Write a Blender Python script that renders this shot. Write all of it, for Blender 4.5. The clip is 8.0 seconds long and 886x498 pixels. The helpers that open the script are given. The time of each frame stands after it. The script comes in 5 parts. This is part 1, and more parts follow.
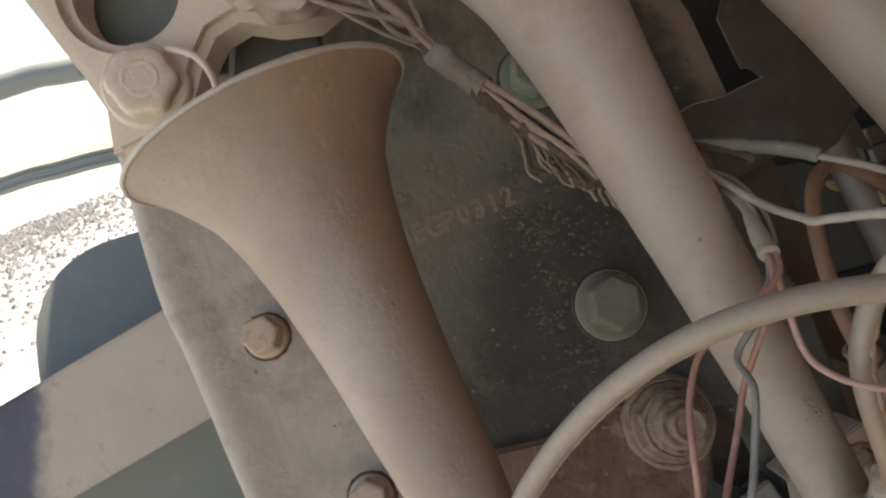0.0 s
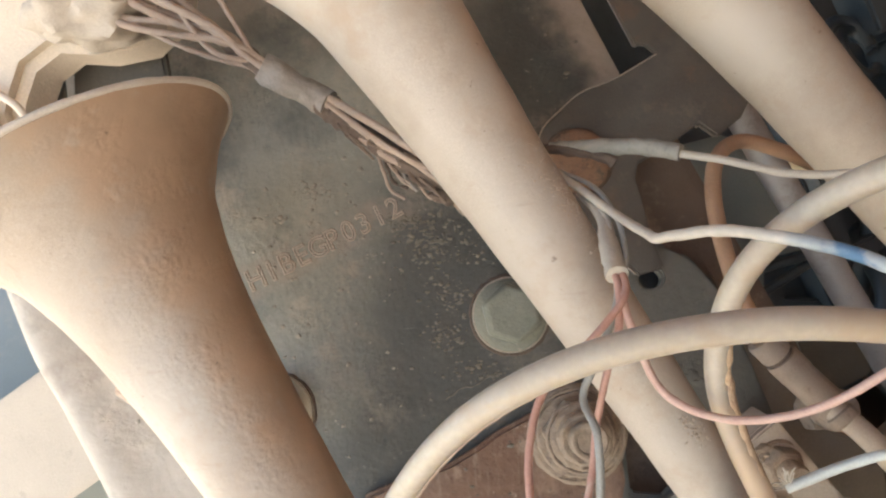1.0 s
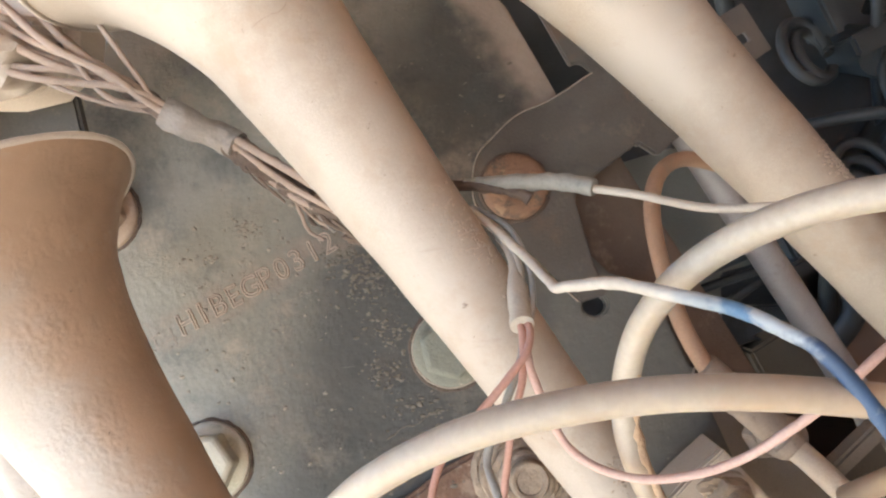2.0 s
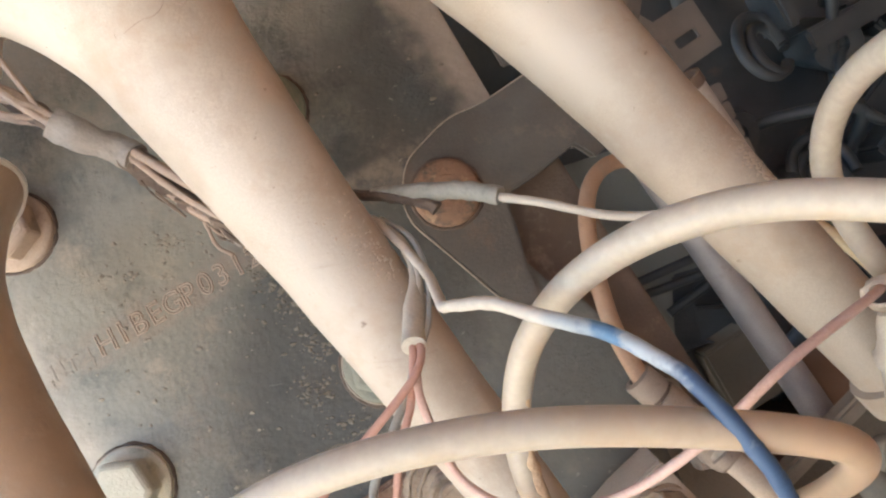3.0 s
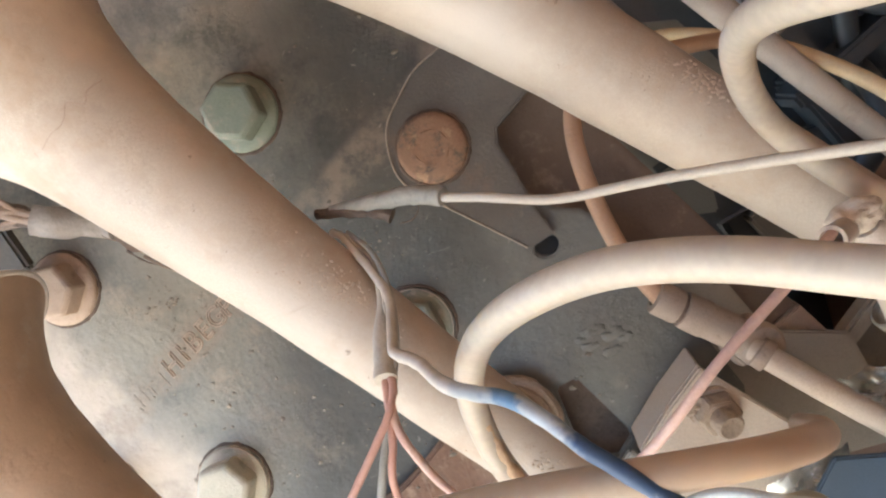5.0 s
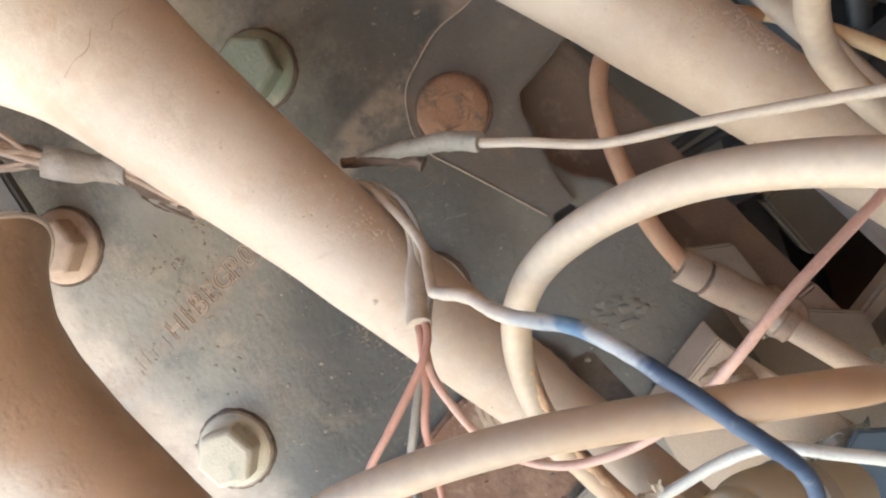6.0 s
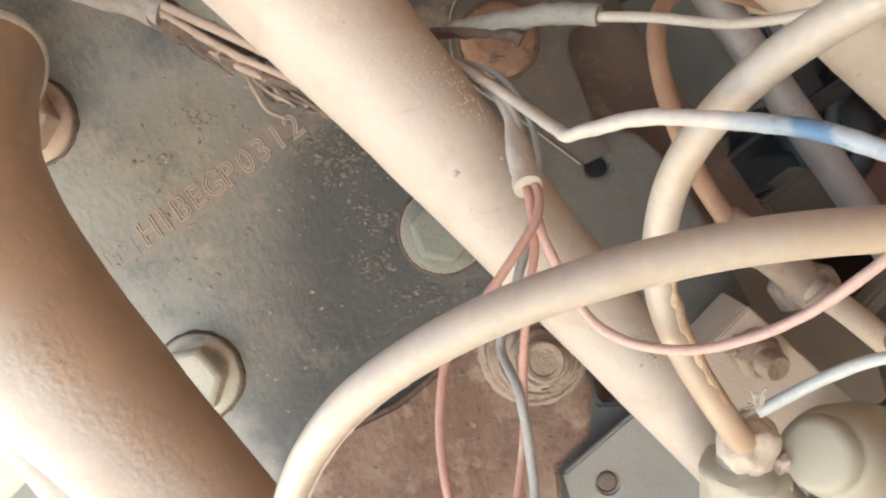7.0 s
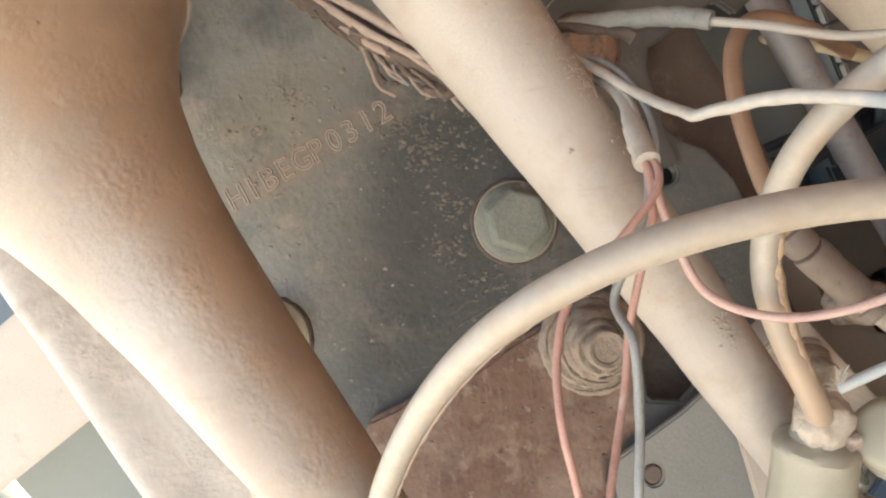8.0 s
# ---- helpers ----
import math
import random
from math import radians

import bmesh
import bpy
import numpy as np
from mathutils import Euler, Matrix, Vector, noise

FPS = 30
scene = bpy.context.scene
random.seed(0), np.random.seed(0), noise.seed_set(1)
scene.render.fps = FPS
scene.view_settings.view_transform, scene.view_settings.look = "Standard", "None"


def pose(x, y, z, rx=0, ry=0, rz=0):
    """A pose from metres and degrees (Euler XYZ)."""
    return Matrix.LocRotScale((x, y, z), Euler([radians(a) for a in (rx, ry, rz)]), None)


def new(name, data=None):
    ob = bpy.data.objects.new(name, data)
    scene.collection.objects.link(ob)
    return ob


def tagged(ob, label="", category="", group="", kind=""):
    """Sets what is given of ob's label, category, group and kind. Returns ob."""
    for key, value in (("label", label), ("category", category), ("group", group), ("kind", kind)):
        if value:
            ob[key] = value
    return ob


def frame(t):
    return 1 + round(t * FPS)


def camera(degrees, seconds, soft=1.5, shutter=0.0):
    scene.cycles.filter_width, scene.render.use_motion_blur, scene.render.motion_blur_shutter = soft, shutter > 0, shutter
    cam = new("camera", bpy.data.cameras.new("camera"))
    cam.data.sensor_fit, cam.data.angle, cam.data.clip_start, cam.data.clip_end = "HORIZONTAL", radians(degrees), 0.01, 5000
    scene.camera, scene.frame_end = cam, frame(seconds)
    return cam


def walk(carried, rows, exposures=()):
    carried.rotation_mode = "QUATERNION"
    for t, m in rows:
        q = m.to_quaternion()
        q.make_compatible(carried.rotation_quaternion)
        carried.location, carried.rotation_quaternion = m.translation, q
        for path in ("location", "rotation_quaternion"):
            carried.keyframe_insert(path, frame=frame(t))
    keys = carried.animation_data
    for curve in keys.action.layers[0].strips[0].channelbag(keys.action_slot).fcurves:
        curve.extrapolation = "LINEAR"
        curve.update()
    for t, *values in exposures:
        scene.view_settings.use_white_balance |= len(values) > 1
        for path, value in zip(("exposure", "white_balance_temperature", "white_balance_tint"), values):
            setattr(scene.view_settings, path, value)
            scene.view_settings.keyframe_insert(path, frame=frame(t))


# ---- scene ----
cam = camera(65.0, 8.0, soft=2.3)
METRES, EYE, TILT, LEAN, TURN = 0.5, 1.05, -18.0, 20.0, 0.0
ROWS = [
    (0.0, 0.0, 0.0, 0.0, -0.0, 0.0, 0.0),
    (0.5, 0.0859, 0.0276, 0.0393, 0.18, -1.18, 2.6),
    (1.0, 0.1622, 0.0689, 0.0549, -0.61, -2.18, 5.28),
    (1.5, 0.2141, 0.0868, 0.0779, -0.7, -2.11, 6.96),
    (3.0, 0.334, 0.1372, 0.0851, -1.98, -2.06, 8.93),
    (3.5, 0.3853, 0.1498, 0.0939, -1.74, -2.29, 9.99),
    (4.0, 0.3842, 0.1268, 0.1093, 0.12, -2.43, 10.7),
    (4.5, 0.463, 0.1439, 0.1548, 3.15, -7.17, 19.33),
    (5.0, 0.4898, 0.1571, 0.1747, 4.44, -11.87, 24.79),
    (6.5, 0.3492, 0.1743, 0.1104, 0.98, -12.62, 19.12),
    (7.0, 0.2465, 0.1968, 0.0599, -2.89, -11.36, 13.26),
    (7.5, 0.1856, 0.1734, 0.0474, -3.07, -9.45, 9.95),
    (8.0, 0.1463, 0.1448, 0.0338, -1.91, -8.88, 8.17),
]
RIG = pose(0, 0, EYE, TILT, LEAN, TURN)
EXPOSURES = [(0.0, 1.40, 7900.0, 12.5), (0.3, 1.69, 8200.0, 12.5), (0.6, 2.28, 8650.0, 12.0), (1.0, 2.93, 8100.0, 11.5), (1.5, 3.36, 7800.0, 12.5), (4.0, 3.37, 7830.0, 12.8), (5.2, 3.48, 7850.0, 13.0), (6.5, 3.46, 8100.0, 12.5), (7.3, 3.32, 8200.0, 12.0), (8.0, 3.12, 8150.0, 11.5)]
walk(cam, [(t, RIG @ pose(METRES * x, METRES * y, METRES * z, 90 + pitch, roll, yaw)) for t, x, y, z, yaw, pitch, roll in ROWS], EXPOSURES)

# ---- world and sun ----
SUN_WAY = Vector((0.24, 0.34, 0.91)).normalized()  # towards the sun
world = bpy.data.worlds.new("world")
scene.world = world
world.use_nodes = True
wn = world.node_tree.nodes
sky = wn.new("ShaderNodeTexSky")
sky.sky_type, sky.sun_disc = "NISHITA", False
sky.sun_elevation = math.asin(SUN_WAY.z)
sky.sun_rotation = math.atan2(SUN_WAY.x, SUN_WAY.y)
sky.dust_density, sky.air_density = 0.8, 0.95
world.node_tree.links.new(sky.outputs["Color"], wn["Background"].inputs["Color"])
wn["Background"].inputs["Strength"].default_value = 0.12
sun_data = bpy.data.lights.new("sun", "SUN")
sun_data.energy, sun_data.angle, sun_data.color = 3.5, radians(0.6), (1.0, 0.94, 0.85)
sun = new("sun", sun_data)
sun.matrix_world = Matrix.Translation((0, 0, 6)) @ SUN_WAY.to_track_quat("Z", "Y").to_matrix().to_4x4()


# ---- materials ----
def material(name, colours, scale=60.0, rough=0.85, bump=0.25, metal=0.0, fine=900.0, bias=0.5, spread=0.22, stain=None, stain_scale=14.0, stain_at=0.58, coat=0.0, sss=0.0, bump_size=0.0015, stretch=None, crust=0.0, haze=None, specks=None):
    """A worn surface: two colours mixed by coarse and fine noise, a third one in stains, and relief."""
    m = bpy.data.materials.new(name)
    m.use_nodes = True
    n, link = m.node_tree.nodes, m.node_tree.links.new
    b = n["Principled BSDF"]
    tc = n.new("ShaderNodeTexCoord")
    src = tc.outputs["Object"]
    if stretch:
        mp = n.new("ShaderNodeMapping")
        mp.inputs["Scale"].default_value = stretch
        link(src, mp.inputs["Vector"])
        src = mp.outputs["Vector"]

    def nz(s, detail=6.0, r=0.6):
        k = n.new("ShaderNodeTexNoise")
        k.inputs["Scale"].default_value, k.inputs["Detail"].default_value, k.inputs["Roughness"].default_value = s, detail, r
        link(src, k.inputs["Vector"])
        return k.outputs["Fac"]

    def ramp(x, lo, hi):
        k = n.new("ShaderNodeMapRange")
        k.inputs["From Min"].default_value, k.inputs["From Max"].default_value = lo, hi
        link(x, k.inputs["Value"])
        return k.outputs["Result"]

    def mix(f, a, c):
        k = n.new("ShaderNodeMix")
        k.data_type = "RGBA"
        link(f, k.inputs["Factor"])
        for s, v in ((k.inputs["A"], a), (k.inputs["B"], c)):
            if isinstance(v, tuple):
                s.default_value = (*v, 1)
            else:
                link(v, s)
        return k.outputs["Result"]

    coarse, grain = nz(scale), nz(fine, 3.0)
    base = mix(ramp(coarse, bias - spread, bias + spread), colours[0], colours[1])
    speck = mix(ramp(grain, 0.35, 0.75), base, tuple(0.5 * (a + c) * 1.18 for a, c in zip(*colours[:2])))
    col = speck
    if stain:
        col = mix(ramp(nz(stain_scale, 8.0, 0.68), stain_at, stain_at + 0.14), col, stain)
    if haze:
        col = mix(ramp(nz(7.0, 3.0), 0.48, 0.64), col, haze[0])
        col = mix(ramp(nz(9.0, 6.0, 0.7), 0.53, 0.68), col, haze[1])
    if specks:
        col = mix(ramp(nz(specks[1], 8.0, 0.75), specks[2], specks[2] + 0.08), col, specks[0])
    link(col, b.inputs["Base Color"])
    rr = n.new("ShaderNodeMapRange")
    rr.inputs["To Min"].default_value, rr.inputs["To Max"].default_value = max(rough - 0.12, 0.05), min(rough + 0.12, 1)
    link(coarse, rr.inputs["Value"])
    link(rr.outputs["Result"], b.inputs["Roughness"])
    b.inputs["Metallic"].default_value = metal
    b.inputs["Coat Weight"].default_value = coat
    b.inputs["Subsurface Weight"].default_value = sss
    b.inputs["Subsurface Radius"].default_value = (0.006, 0.004, 0.002)
    b.inputs["Subsurface Scale"].default_value = 1.0
    if bump:
        add = n.new("ShaderNodeMath")
        add.operation = "ADD"
        link(coarse, add.inputs[0])
        link(nz(fine * 0.5, 4.0), add.inputs[1])
        bp = n.new("ShaderNodeBump")
        bp.inputs["Strength"].default_value, bp.inputs["Distance"].default_value = bump, bump_size
        link(add.outputs[0], bp.inputs["Height"])
        link(bp.outputs["Normal"], b.inputs["Normal"])
        if crust:
            patch = n.new("ShaderNodeMath")
            patch.operation = "MULTIPLY"
            link(ramp(nz(26.0, 4.0), 0.50, 0.66), patch.inputs[0])
            link(nz(420.0, 5.0, 0.7), patch.inputs[1])
            bq = n.new("ShaderNodeBump")
            bq.inputs["Strength"].default_value, bq.inputs["Distance"].default_value = crust, 0.004
            link(patch.outputs[0], bq.inputs["Height"])
            link(bp.outputs["Normal"], bq.inputs["Normal"])
            link(bq.outputs["Normal"], b.inputs["Normal"])
    return m


M_HORN = material("dusty_horn_paint", ((0.344, 0.274, 0.203), (0.409, 0.337, 0.260)), 14, 0.52, 0.10, fine=1300, stain=(0.324, 0.255, 0.192), stain_scale=20, stain_at=0.57, crust=0.14, haze=((0.443, 0.380, 0.307), (0.369, 0.291, 0.220)), specks=((0.209, 0.151, 0.107), 120.0, 0.70))
M_HORN_DIRTY = material("mud_streaked_shaded_horn_paint", ((0.305, 0.236, 0.179), (0.375, 0.305, 0.238)), 14, 0.52, 0.10, fine=1300, stain=(0.305, 0.236, 0.182), stain_scale=22, stain_at=0.57, crust=0.22, haze=((0.429, 0.370, 0.306), (0.348, 0.274, 0.214)), specks=((0.196, 0.143, 0.106), 130.0, 0.69))
M_HORN_PALE = material("pale_dusty_horn_paint", ((0.378, 0.313, 0.246), (0.446, 0.380, 0.308)), 14, 0.52, 0.10, fine=1300, stain=(0.386, 0.310, 0.237), stain_scale=20, stain_at=0.58, crust=0.16, haze=((0.452, 0.383, 0.307), (0.377, 0.302, 0.232)), specks=((0.221, 0.160, 0.114), 130.0, 0.70))
M_RIM = material("worn_rim_metal", ((0.46, 0.40, 0.33), (0.58, 0.52, 0.44)), 120, 0.6, 0.3, metal=0.1)
M_PLATE = material("dusty_dark_steel", ((0.154, 0.151, 0.126), (0.302, 0.273, 0.216)), 14, 0.54, 0.35, fine=420, stain=(0.371, 0.302, 0.228), stain_scale=24, stain_at=0.55, haze=((0.281, 0.265, 0.219), (0.078, 0.082, 0.072)), specks=((0.350, 0.302, 0.244), 120.0, 0.63), crust=0.18)


def tone_zone(m, dust, zones, wander=0.04, grain=45.0, cover=1.0):
    """Lays a coat of dust, another tone or painted shade where zones (direction, from, to) reach over the object's own
    space, with a ragged border.
    """
    n, link = m.node_tree.nodes, m.node_tree.links.new
    b = n["Principled BSDF"]
    tc = n.new("ShaderNodeTexCoord")
    nz = n.new("ShaderNodeTexNoise")
    nz.inputs["Scale"].default_value, nz.inputs["Detail"].default_value = grain, 8.0
    link(tc.outputs["Object"], nz.inputs["Vector"])
    col = b.inputs["Base Color"].links[0].from_socket
    for way, lo, hi in zones:
        dot = n.new("ShaderNodeVectorMath")
        dot.operation = "DOT_PRODUCT"
        dot.inputs[1].default_value = way
        link(tc.outputs["Object"], dot.inputs[0])
        wob = n.new("ShaderNodeMath")
        wob.operation = "MULTIPLY_ADD"
        wob.inputs[1].default_value = wander
        link(nz.outputs["Fac"], wob.inputs[0])
        link(dot.outputs["Value"], wob.inputs[2])
        mr = n.new("ShaderNodeMapRange")
        mr.interpolation_type = "SMOOTHSTEP"
        mr.inputs["From Min"].default_value, mr.inputs["From Max"].default_value = lo + wander / 2, hi + wander / 2
        mr.inputs["To Max"].default_value = cover
        link(wob.outputs[0], mr.inputs["Value"])
        dn = n.new("ShaderNodeMix")
        dn.data_type = "RGBA"
        dn.inputs["A"].default_value = (*[c * 0.74 for c in dust], 1)
        dn.inputs["B"].default_value = (*[min(c * 1.22, 0.9) for c in dust], 1)
        link(nz.outputs["Fac"], dn.inputs["Factor"])
        mx = n.new("ShaderNodeMix")
        mx.data_type = "RGBA"
        link(mr.outputs["Result"], mx.inputs["Factor"])
        link(col, mx.inputs["A"])
        link(dn.outputs["Result"], mx.inputs["B"])
        col = mx.outputs["Result"]
    link(col, b.inputs["Base Color"])


def layer(m, colour, scale, at, soft=0.10, detail=8.0, ragged=0.65, cover=1.0, stretch=None, turn=(0, 0, 0), gloss=None, shift=0.0, band=None):
    """Another coat in patches over a material, cut out by noise; gloss: its own roughness; band: (across, middle, half width, border) of a strip that it keeps to."""
    n, link = m.node_tree.nodes, m.node_tree.links.new
    b = n["Principled BSDF"]
    tc, mp, nz, mr = n.new("ShaderNodeTexCoord"), n.new("ShaderNodeMapping"), n.new("ShaderNodeTexNoise"), n.new("ShaderNodeMapRange")
    mp.inputs["Location"].default_value = (shift, 0.7 * shift, 1.3 * shift)
    mp.inputs["Rotation"].default_value = [radians(a) for a in turn]
    mp.inputs["Scale"].default_value = stretch or (1, 1, 1)
    nz.inputs["Scale"].default_value, nz.inputs["Detail"].default_value, nz.inputs["Roughness"].default_value = scale, detail, ragged
    mr.inputs["From Min"].default_value, mr.inputs["From Max"].default_value, mr.inputs["To Max"].default_value = at, at + soft, cover
    link(tc.outputs["Object"], mp.inputs["Vector"])
    link(mp.outputs["Vector"], nz.inputs["Vector"])
    link(nz.outputs["Fac"], mr.inputs["Value"])
    mask = mr.outputs["Result"]
    if band:
        dot, off, ab, mr2, mul = n.new("ShaderNodeVectorMath"), n.new("ShaderNodeMath"), n.new("ShaderNodeMath"), n.new("ShaderNodeMapRange"), n.new("ShaderNodeMath")
        dot.operation, off.operation, ab.operation, mul.operation = "DOT_PRODUCT", "SUBTRACT", "ABSOLUTE", "MULTIPLY"
        dot.inputs[1].default_value, off.inputs[1].default_value = band[0], band[1]
        mr2.interpolation_type = "SMOOTHSTEP"
        mr2.inputs["From Min"].default_value, mr2.inputs["From Max"].default_value = band[2] + band[3], band[2]
        link(tc.outputs["Object"], dot.inputs[0])
        link(dot.outputs["Value"], off.inputs[0])
        link(off.outputs[0], ab.inputs[0])
        link(ab.outputs[0], mr2.inputs["Value"])
        link(mr2.outputs["Result"], mul.inputs[0])
        link(mask, mul.inputs[1])
        mask = mul.outputs[0]
    mx = n.new("ShaderNodeMix")
    mx.data_type = "RGBA"
    link(mask, mx.inputs["Factor"])
    link(b.inputs["Base Color"].links[0].from_socket, mx.inputs["A"])
    mx.inputs["B"].default_value = (*colour, 1)
    link(mx.outputs["Result"], b.inputs["Base Color"])
    if gloss is not None:
        rx = n.new("ShaderNodeMix")
        link(mask, rx.inputs["Factor"])
        link(b.inputs["Roughness"].links[0].from_socket, rx.inputs["A"])
        rx.inputs["B"].default_value = gloss
        link(rx.outputs["Result"], b.inputs["Roughness"])


# plate much darker towards the lower right, mid grey at its far end
tone_zone(M_PLATE, (0.038, 0.037, 0.031), (((0.9, 0, -0.43), -0.105, -0.010),), 0.14, 14.0, 0.82)
tone_zone(M_PLATE, (0.155, 0.152, 0.13), (((0.9, 0, -0.43), 0.075, 0.125),), 0.10, 16.0, 0.75)
tone_zone(M_PLATE, (0.46, 0.388, 0.308), (((-1, 0, -0.54), -0.030, 0.015),))
tone_zone(M_PLATE, (0.33, 0.255, 0.195), (((0.887, 0, 0.46), 0.322, 0.350),))
# browner right flanks: mud, plus the horns' shaded side put into the colour
tone_zone(M_HORN_DIRTY, (0.40, 0.265, 0.175), (((0.88, 0, 0.47), 0.004, 0.034),))
tone_zone(M_HORN_PALE, (0.45, 0.325, 0.235), (((0.88, 0, 0.47), 0.006, 0.036),))
layer(M_PLATE, (0.078, 0.082, 0.071), 11.0, 0.53, 0.14, 5.0, 0.6, 0.66, gloss=0.40)
layer(M_PLATE, (0.25, 0.205, 0.16), 17.0, 0.55, 0.16, 9.0, 0.72, 0.60, shift=3.1, gloss=0.85)
layer(M_PLATE, (0.36, 0.34, 0.295), 26.0, 0.62, 0.12, 9.0, 0.75, 0.45, (1, 1, 7), (0, 24, 0), shift=1.7)
layer(M_PLATE, (0.36, 0.325, 0.27), 210.0, 0.67, 0.06, 4.0, 0.6, 0.5, shift=5.0)
layer(M_PLATE, (0.045, 0.041, 0.036), 120.0, 0.67, 0.07, 5.0, 0.65, 0.5, shift=8.0)
layer(M_PLATE, (0.31, 0.238, 0.185), 48.0, 0.40, 0.18, 8.0, 0.7, 0.55, shift=11.0, gloss=0.9, band=((-0.378, 0, 0.926), 0.2044, 0.009, 0.008))
for coat in (M_HORN, M_HORN_DIRTY, M_HORN_PALE):
    layer(coat, (0.375, 0.262, 0.172), 24.0, 0.52, 0.18, 9.0, 0.7, 0.60, shift=2.0, gloss=0.7)
    layer(coat, (0.465, 0.400, 0.325), 38.0, 0.57, 0.13, 9.0, 0.72, 0.45, shift=6.0)
    layer(coat, (0.30, 0.205, 0.145), 20.0, 0.63, 0.10, 9.0, 0.75, 0.35, (1, 1, 6), (0, 28, 0), shift=4.0)
    layer(coat, (0.16, 0.105, 0.07), 170.0, 0.70, 0.04, 4.0, 0.6, 0.7, shift=9.0)
M_EDGE = material("dust_caked_steel", ((0.60, 0.50, 0.395), (0.68, 0.58, 0.465)), 25, 0.9, 0.35, stain=(0.50, 0.415, 0.325), stain_scale=18, stain_at=0.60)
M_RUST = material("rusted_steel", ((0.125, 0.066, 0.043), (0.25, 0.15, 0.10)), 24, 0.92, 0.7, fine=350, stain=(0.36, 0.255, 0.185), stain_scale=30, stain_at=0.51, haze=((0.29, 0.195, 0.14), (0.10, 0.057, 0.04)), specks=((0.46, 0.36, 0.275), 100.0, 0.62), crust=0.25)
layer(M_RUST, (0.33, 0.24, 0.18), 30.0, 0.55, 0.10, 9.0, 0.75, 0.5, (6, 1, 1), (0, 12, 0), shift=2.0)
layer(M_RUST, (0.075, 0.040, 0.027), 120.0, 0.60, 0.08, 6.0, 0.7, 0.7, shift=4.0)
M_LUG = material("dark_dusty_lug", ((0.069, 0.063, 0.054), (0.128, 0.107, 0.086)), 18, 0.6, 0.25, stain=(0.236, 0.173, 0.128), stain_scale=26, stain_at=0.57, haze=((0.142, 0.131, 0.113), (0.065, 0.065, 0.060)), specks=((0.378, 0.304, 0.231), 150.0, 0.66))
layer(M_LUG, (0.19, 0.118, 0.08), 22.0, 0.57, 0.12, 8.0, 0.7, 0.6, shift=3.0)
layer(M_LUG, (0.30, 0.28, 0.245), 40.0, 0.66, 0.06, 9.0, 0.78, 0.6, (1, 1, 9), (0, 40, 0), shift=1.0)
M_BOLT = material("dusty_zinc_bolt", ((0.36, 0.34, 0.26), (0.50, 0.45, 0.355)), 60, 0.7, 0.35, stain=(0.27, 0.27, 0.21), stain_scale=50, stain_at=0.55, specks=((0.22, 0.16, 0.11), 150.0, 0.67))
M_BOLT_OLIVE = material("olive_dusty_bolt", ((0.165, 0.168, 0.126), (0.255, 0.243, 0.188)), 60, 0.6, 0.5, stain=(0.165, 0.165, 0.122), stain_scale=50, stain_at=0.55, specks=((0.13, 0.09, 0.06), 150.0, 0.67))
layer(M_BOLT_OLIVE, (0.42, 0.345, 0.262), 70.0, 0.60, 0.06, 7.0, 0.7, 0.7, shift=2.0)
M_GREEN = material("green_painted_bolt", ((0.165, 0.212, 0.158), (0.27, 0.285, 0.225)), 60, 0.65, 0.35, stain=(0.38, 0.32, 0.25), stain_scale=60, stain_at=0.55, specks=((0.43, 0.36, 0.285), 160.0, 0.63))
M_RUSTBOLT = material("rusty_bolt", ((0.20, 0.105, 0.064), (0.32, 0.19, 0.122)), 70, 0.85, 0.35, stain=(0.085, 0.072, 0.056), stain_scale=80, stain_at=0.53, specks=((0.44, 0.32, 0.22), 150.0, 0.64))
layer(M_RUSTBOLT, (0.10, 0.095, 0.07), 45.0, 0.54, 0.06, 8.0, 0.75, 0.75, shift=2.0)
layer(M_RUSTBOLT, (0.42, 0.27, 0.165), 90.0, 0.60, 0.05, 6.0, 0.7, 0.7, shift=5.0)
M_TANBOLT = material("dust_covered_bolt", ((0.46, 0.33, 0.235), (0.60, 0.455, 0.34)), 80, 0.9, 0.5, stain=(0.32, 0.215, 0.145), stain_scale=70, stain_at=0.56, specks=((0.22, 0.15, 0.10), 150.0, 0.68))
M_DUSTBOLT = material("brown_dusty_bolt", ((0.34, 0.245, 0.18), (0.46, 0.355, 0.27)), 80, 0.9, 0.4, stain=(0.24, 0.165, 0.12), stain_scale=60, stain_at=0.57)
M_HOSE = material("cream_plastic_hose", ((0.331, 0.277, 0.212), (0.369, 0.320, 0.254)), 22, 0.46, 0.0, fine=300, stain=(0.367, 0.284, 0.205), stain_scale=16, stain_at=0.56, sss=0.30, specks=((0.306, 0.238, 0.176), 90.0, 0.70))
M_HOSE_TAN = material("stained_cream_hose", ((0.340, 0.282, 0.213), (0.380, 0.325, 0.256)), 22, 0.46, 0.0, fine=300, stain=(0.378, 0.289, 0.204), stain_scale=16, stain_at=0.56, sss=0.30, specks=((0.317, 0.242, 0.177), 90.0, 0.70))
M_ORANGE = material("orange_rubber_pipe", ((0.37, 0.215, 0.13), (0.46, 0.29, 0.19)), 60, 0.75, 0.25, stain=(0.36, 0.26, 0.18), stain_scale=40, stain_at=0.55)
M_YELLOW = material("ochre_wire_sheath", ((0.50, 0.375, 0.205), (0.58, 0.465, 0.30)), 90, 0.7, 0.2)
M_WHITEWIRE = material("dusty_white_wire", ((0.350, 0.305, 0.240), (0.445, 0.392, 0.315)), 120, 0.7, 0.25)
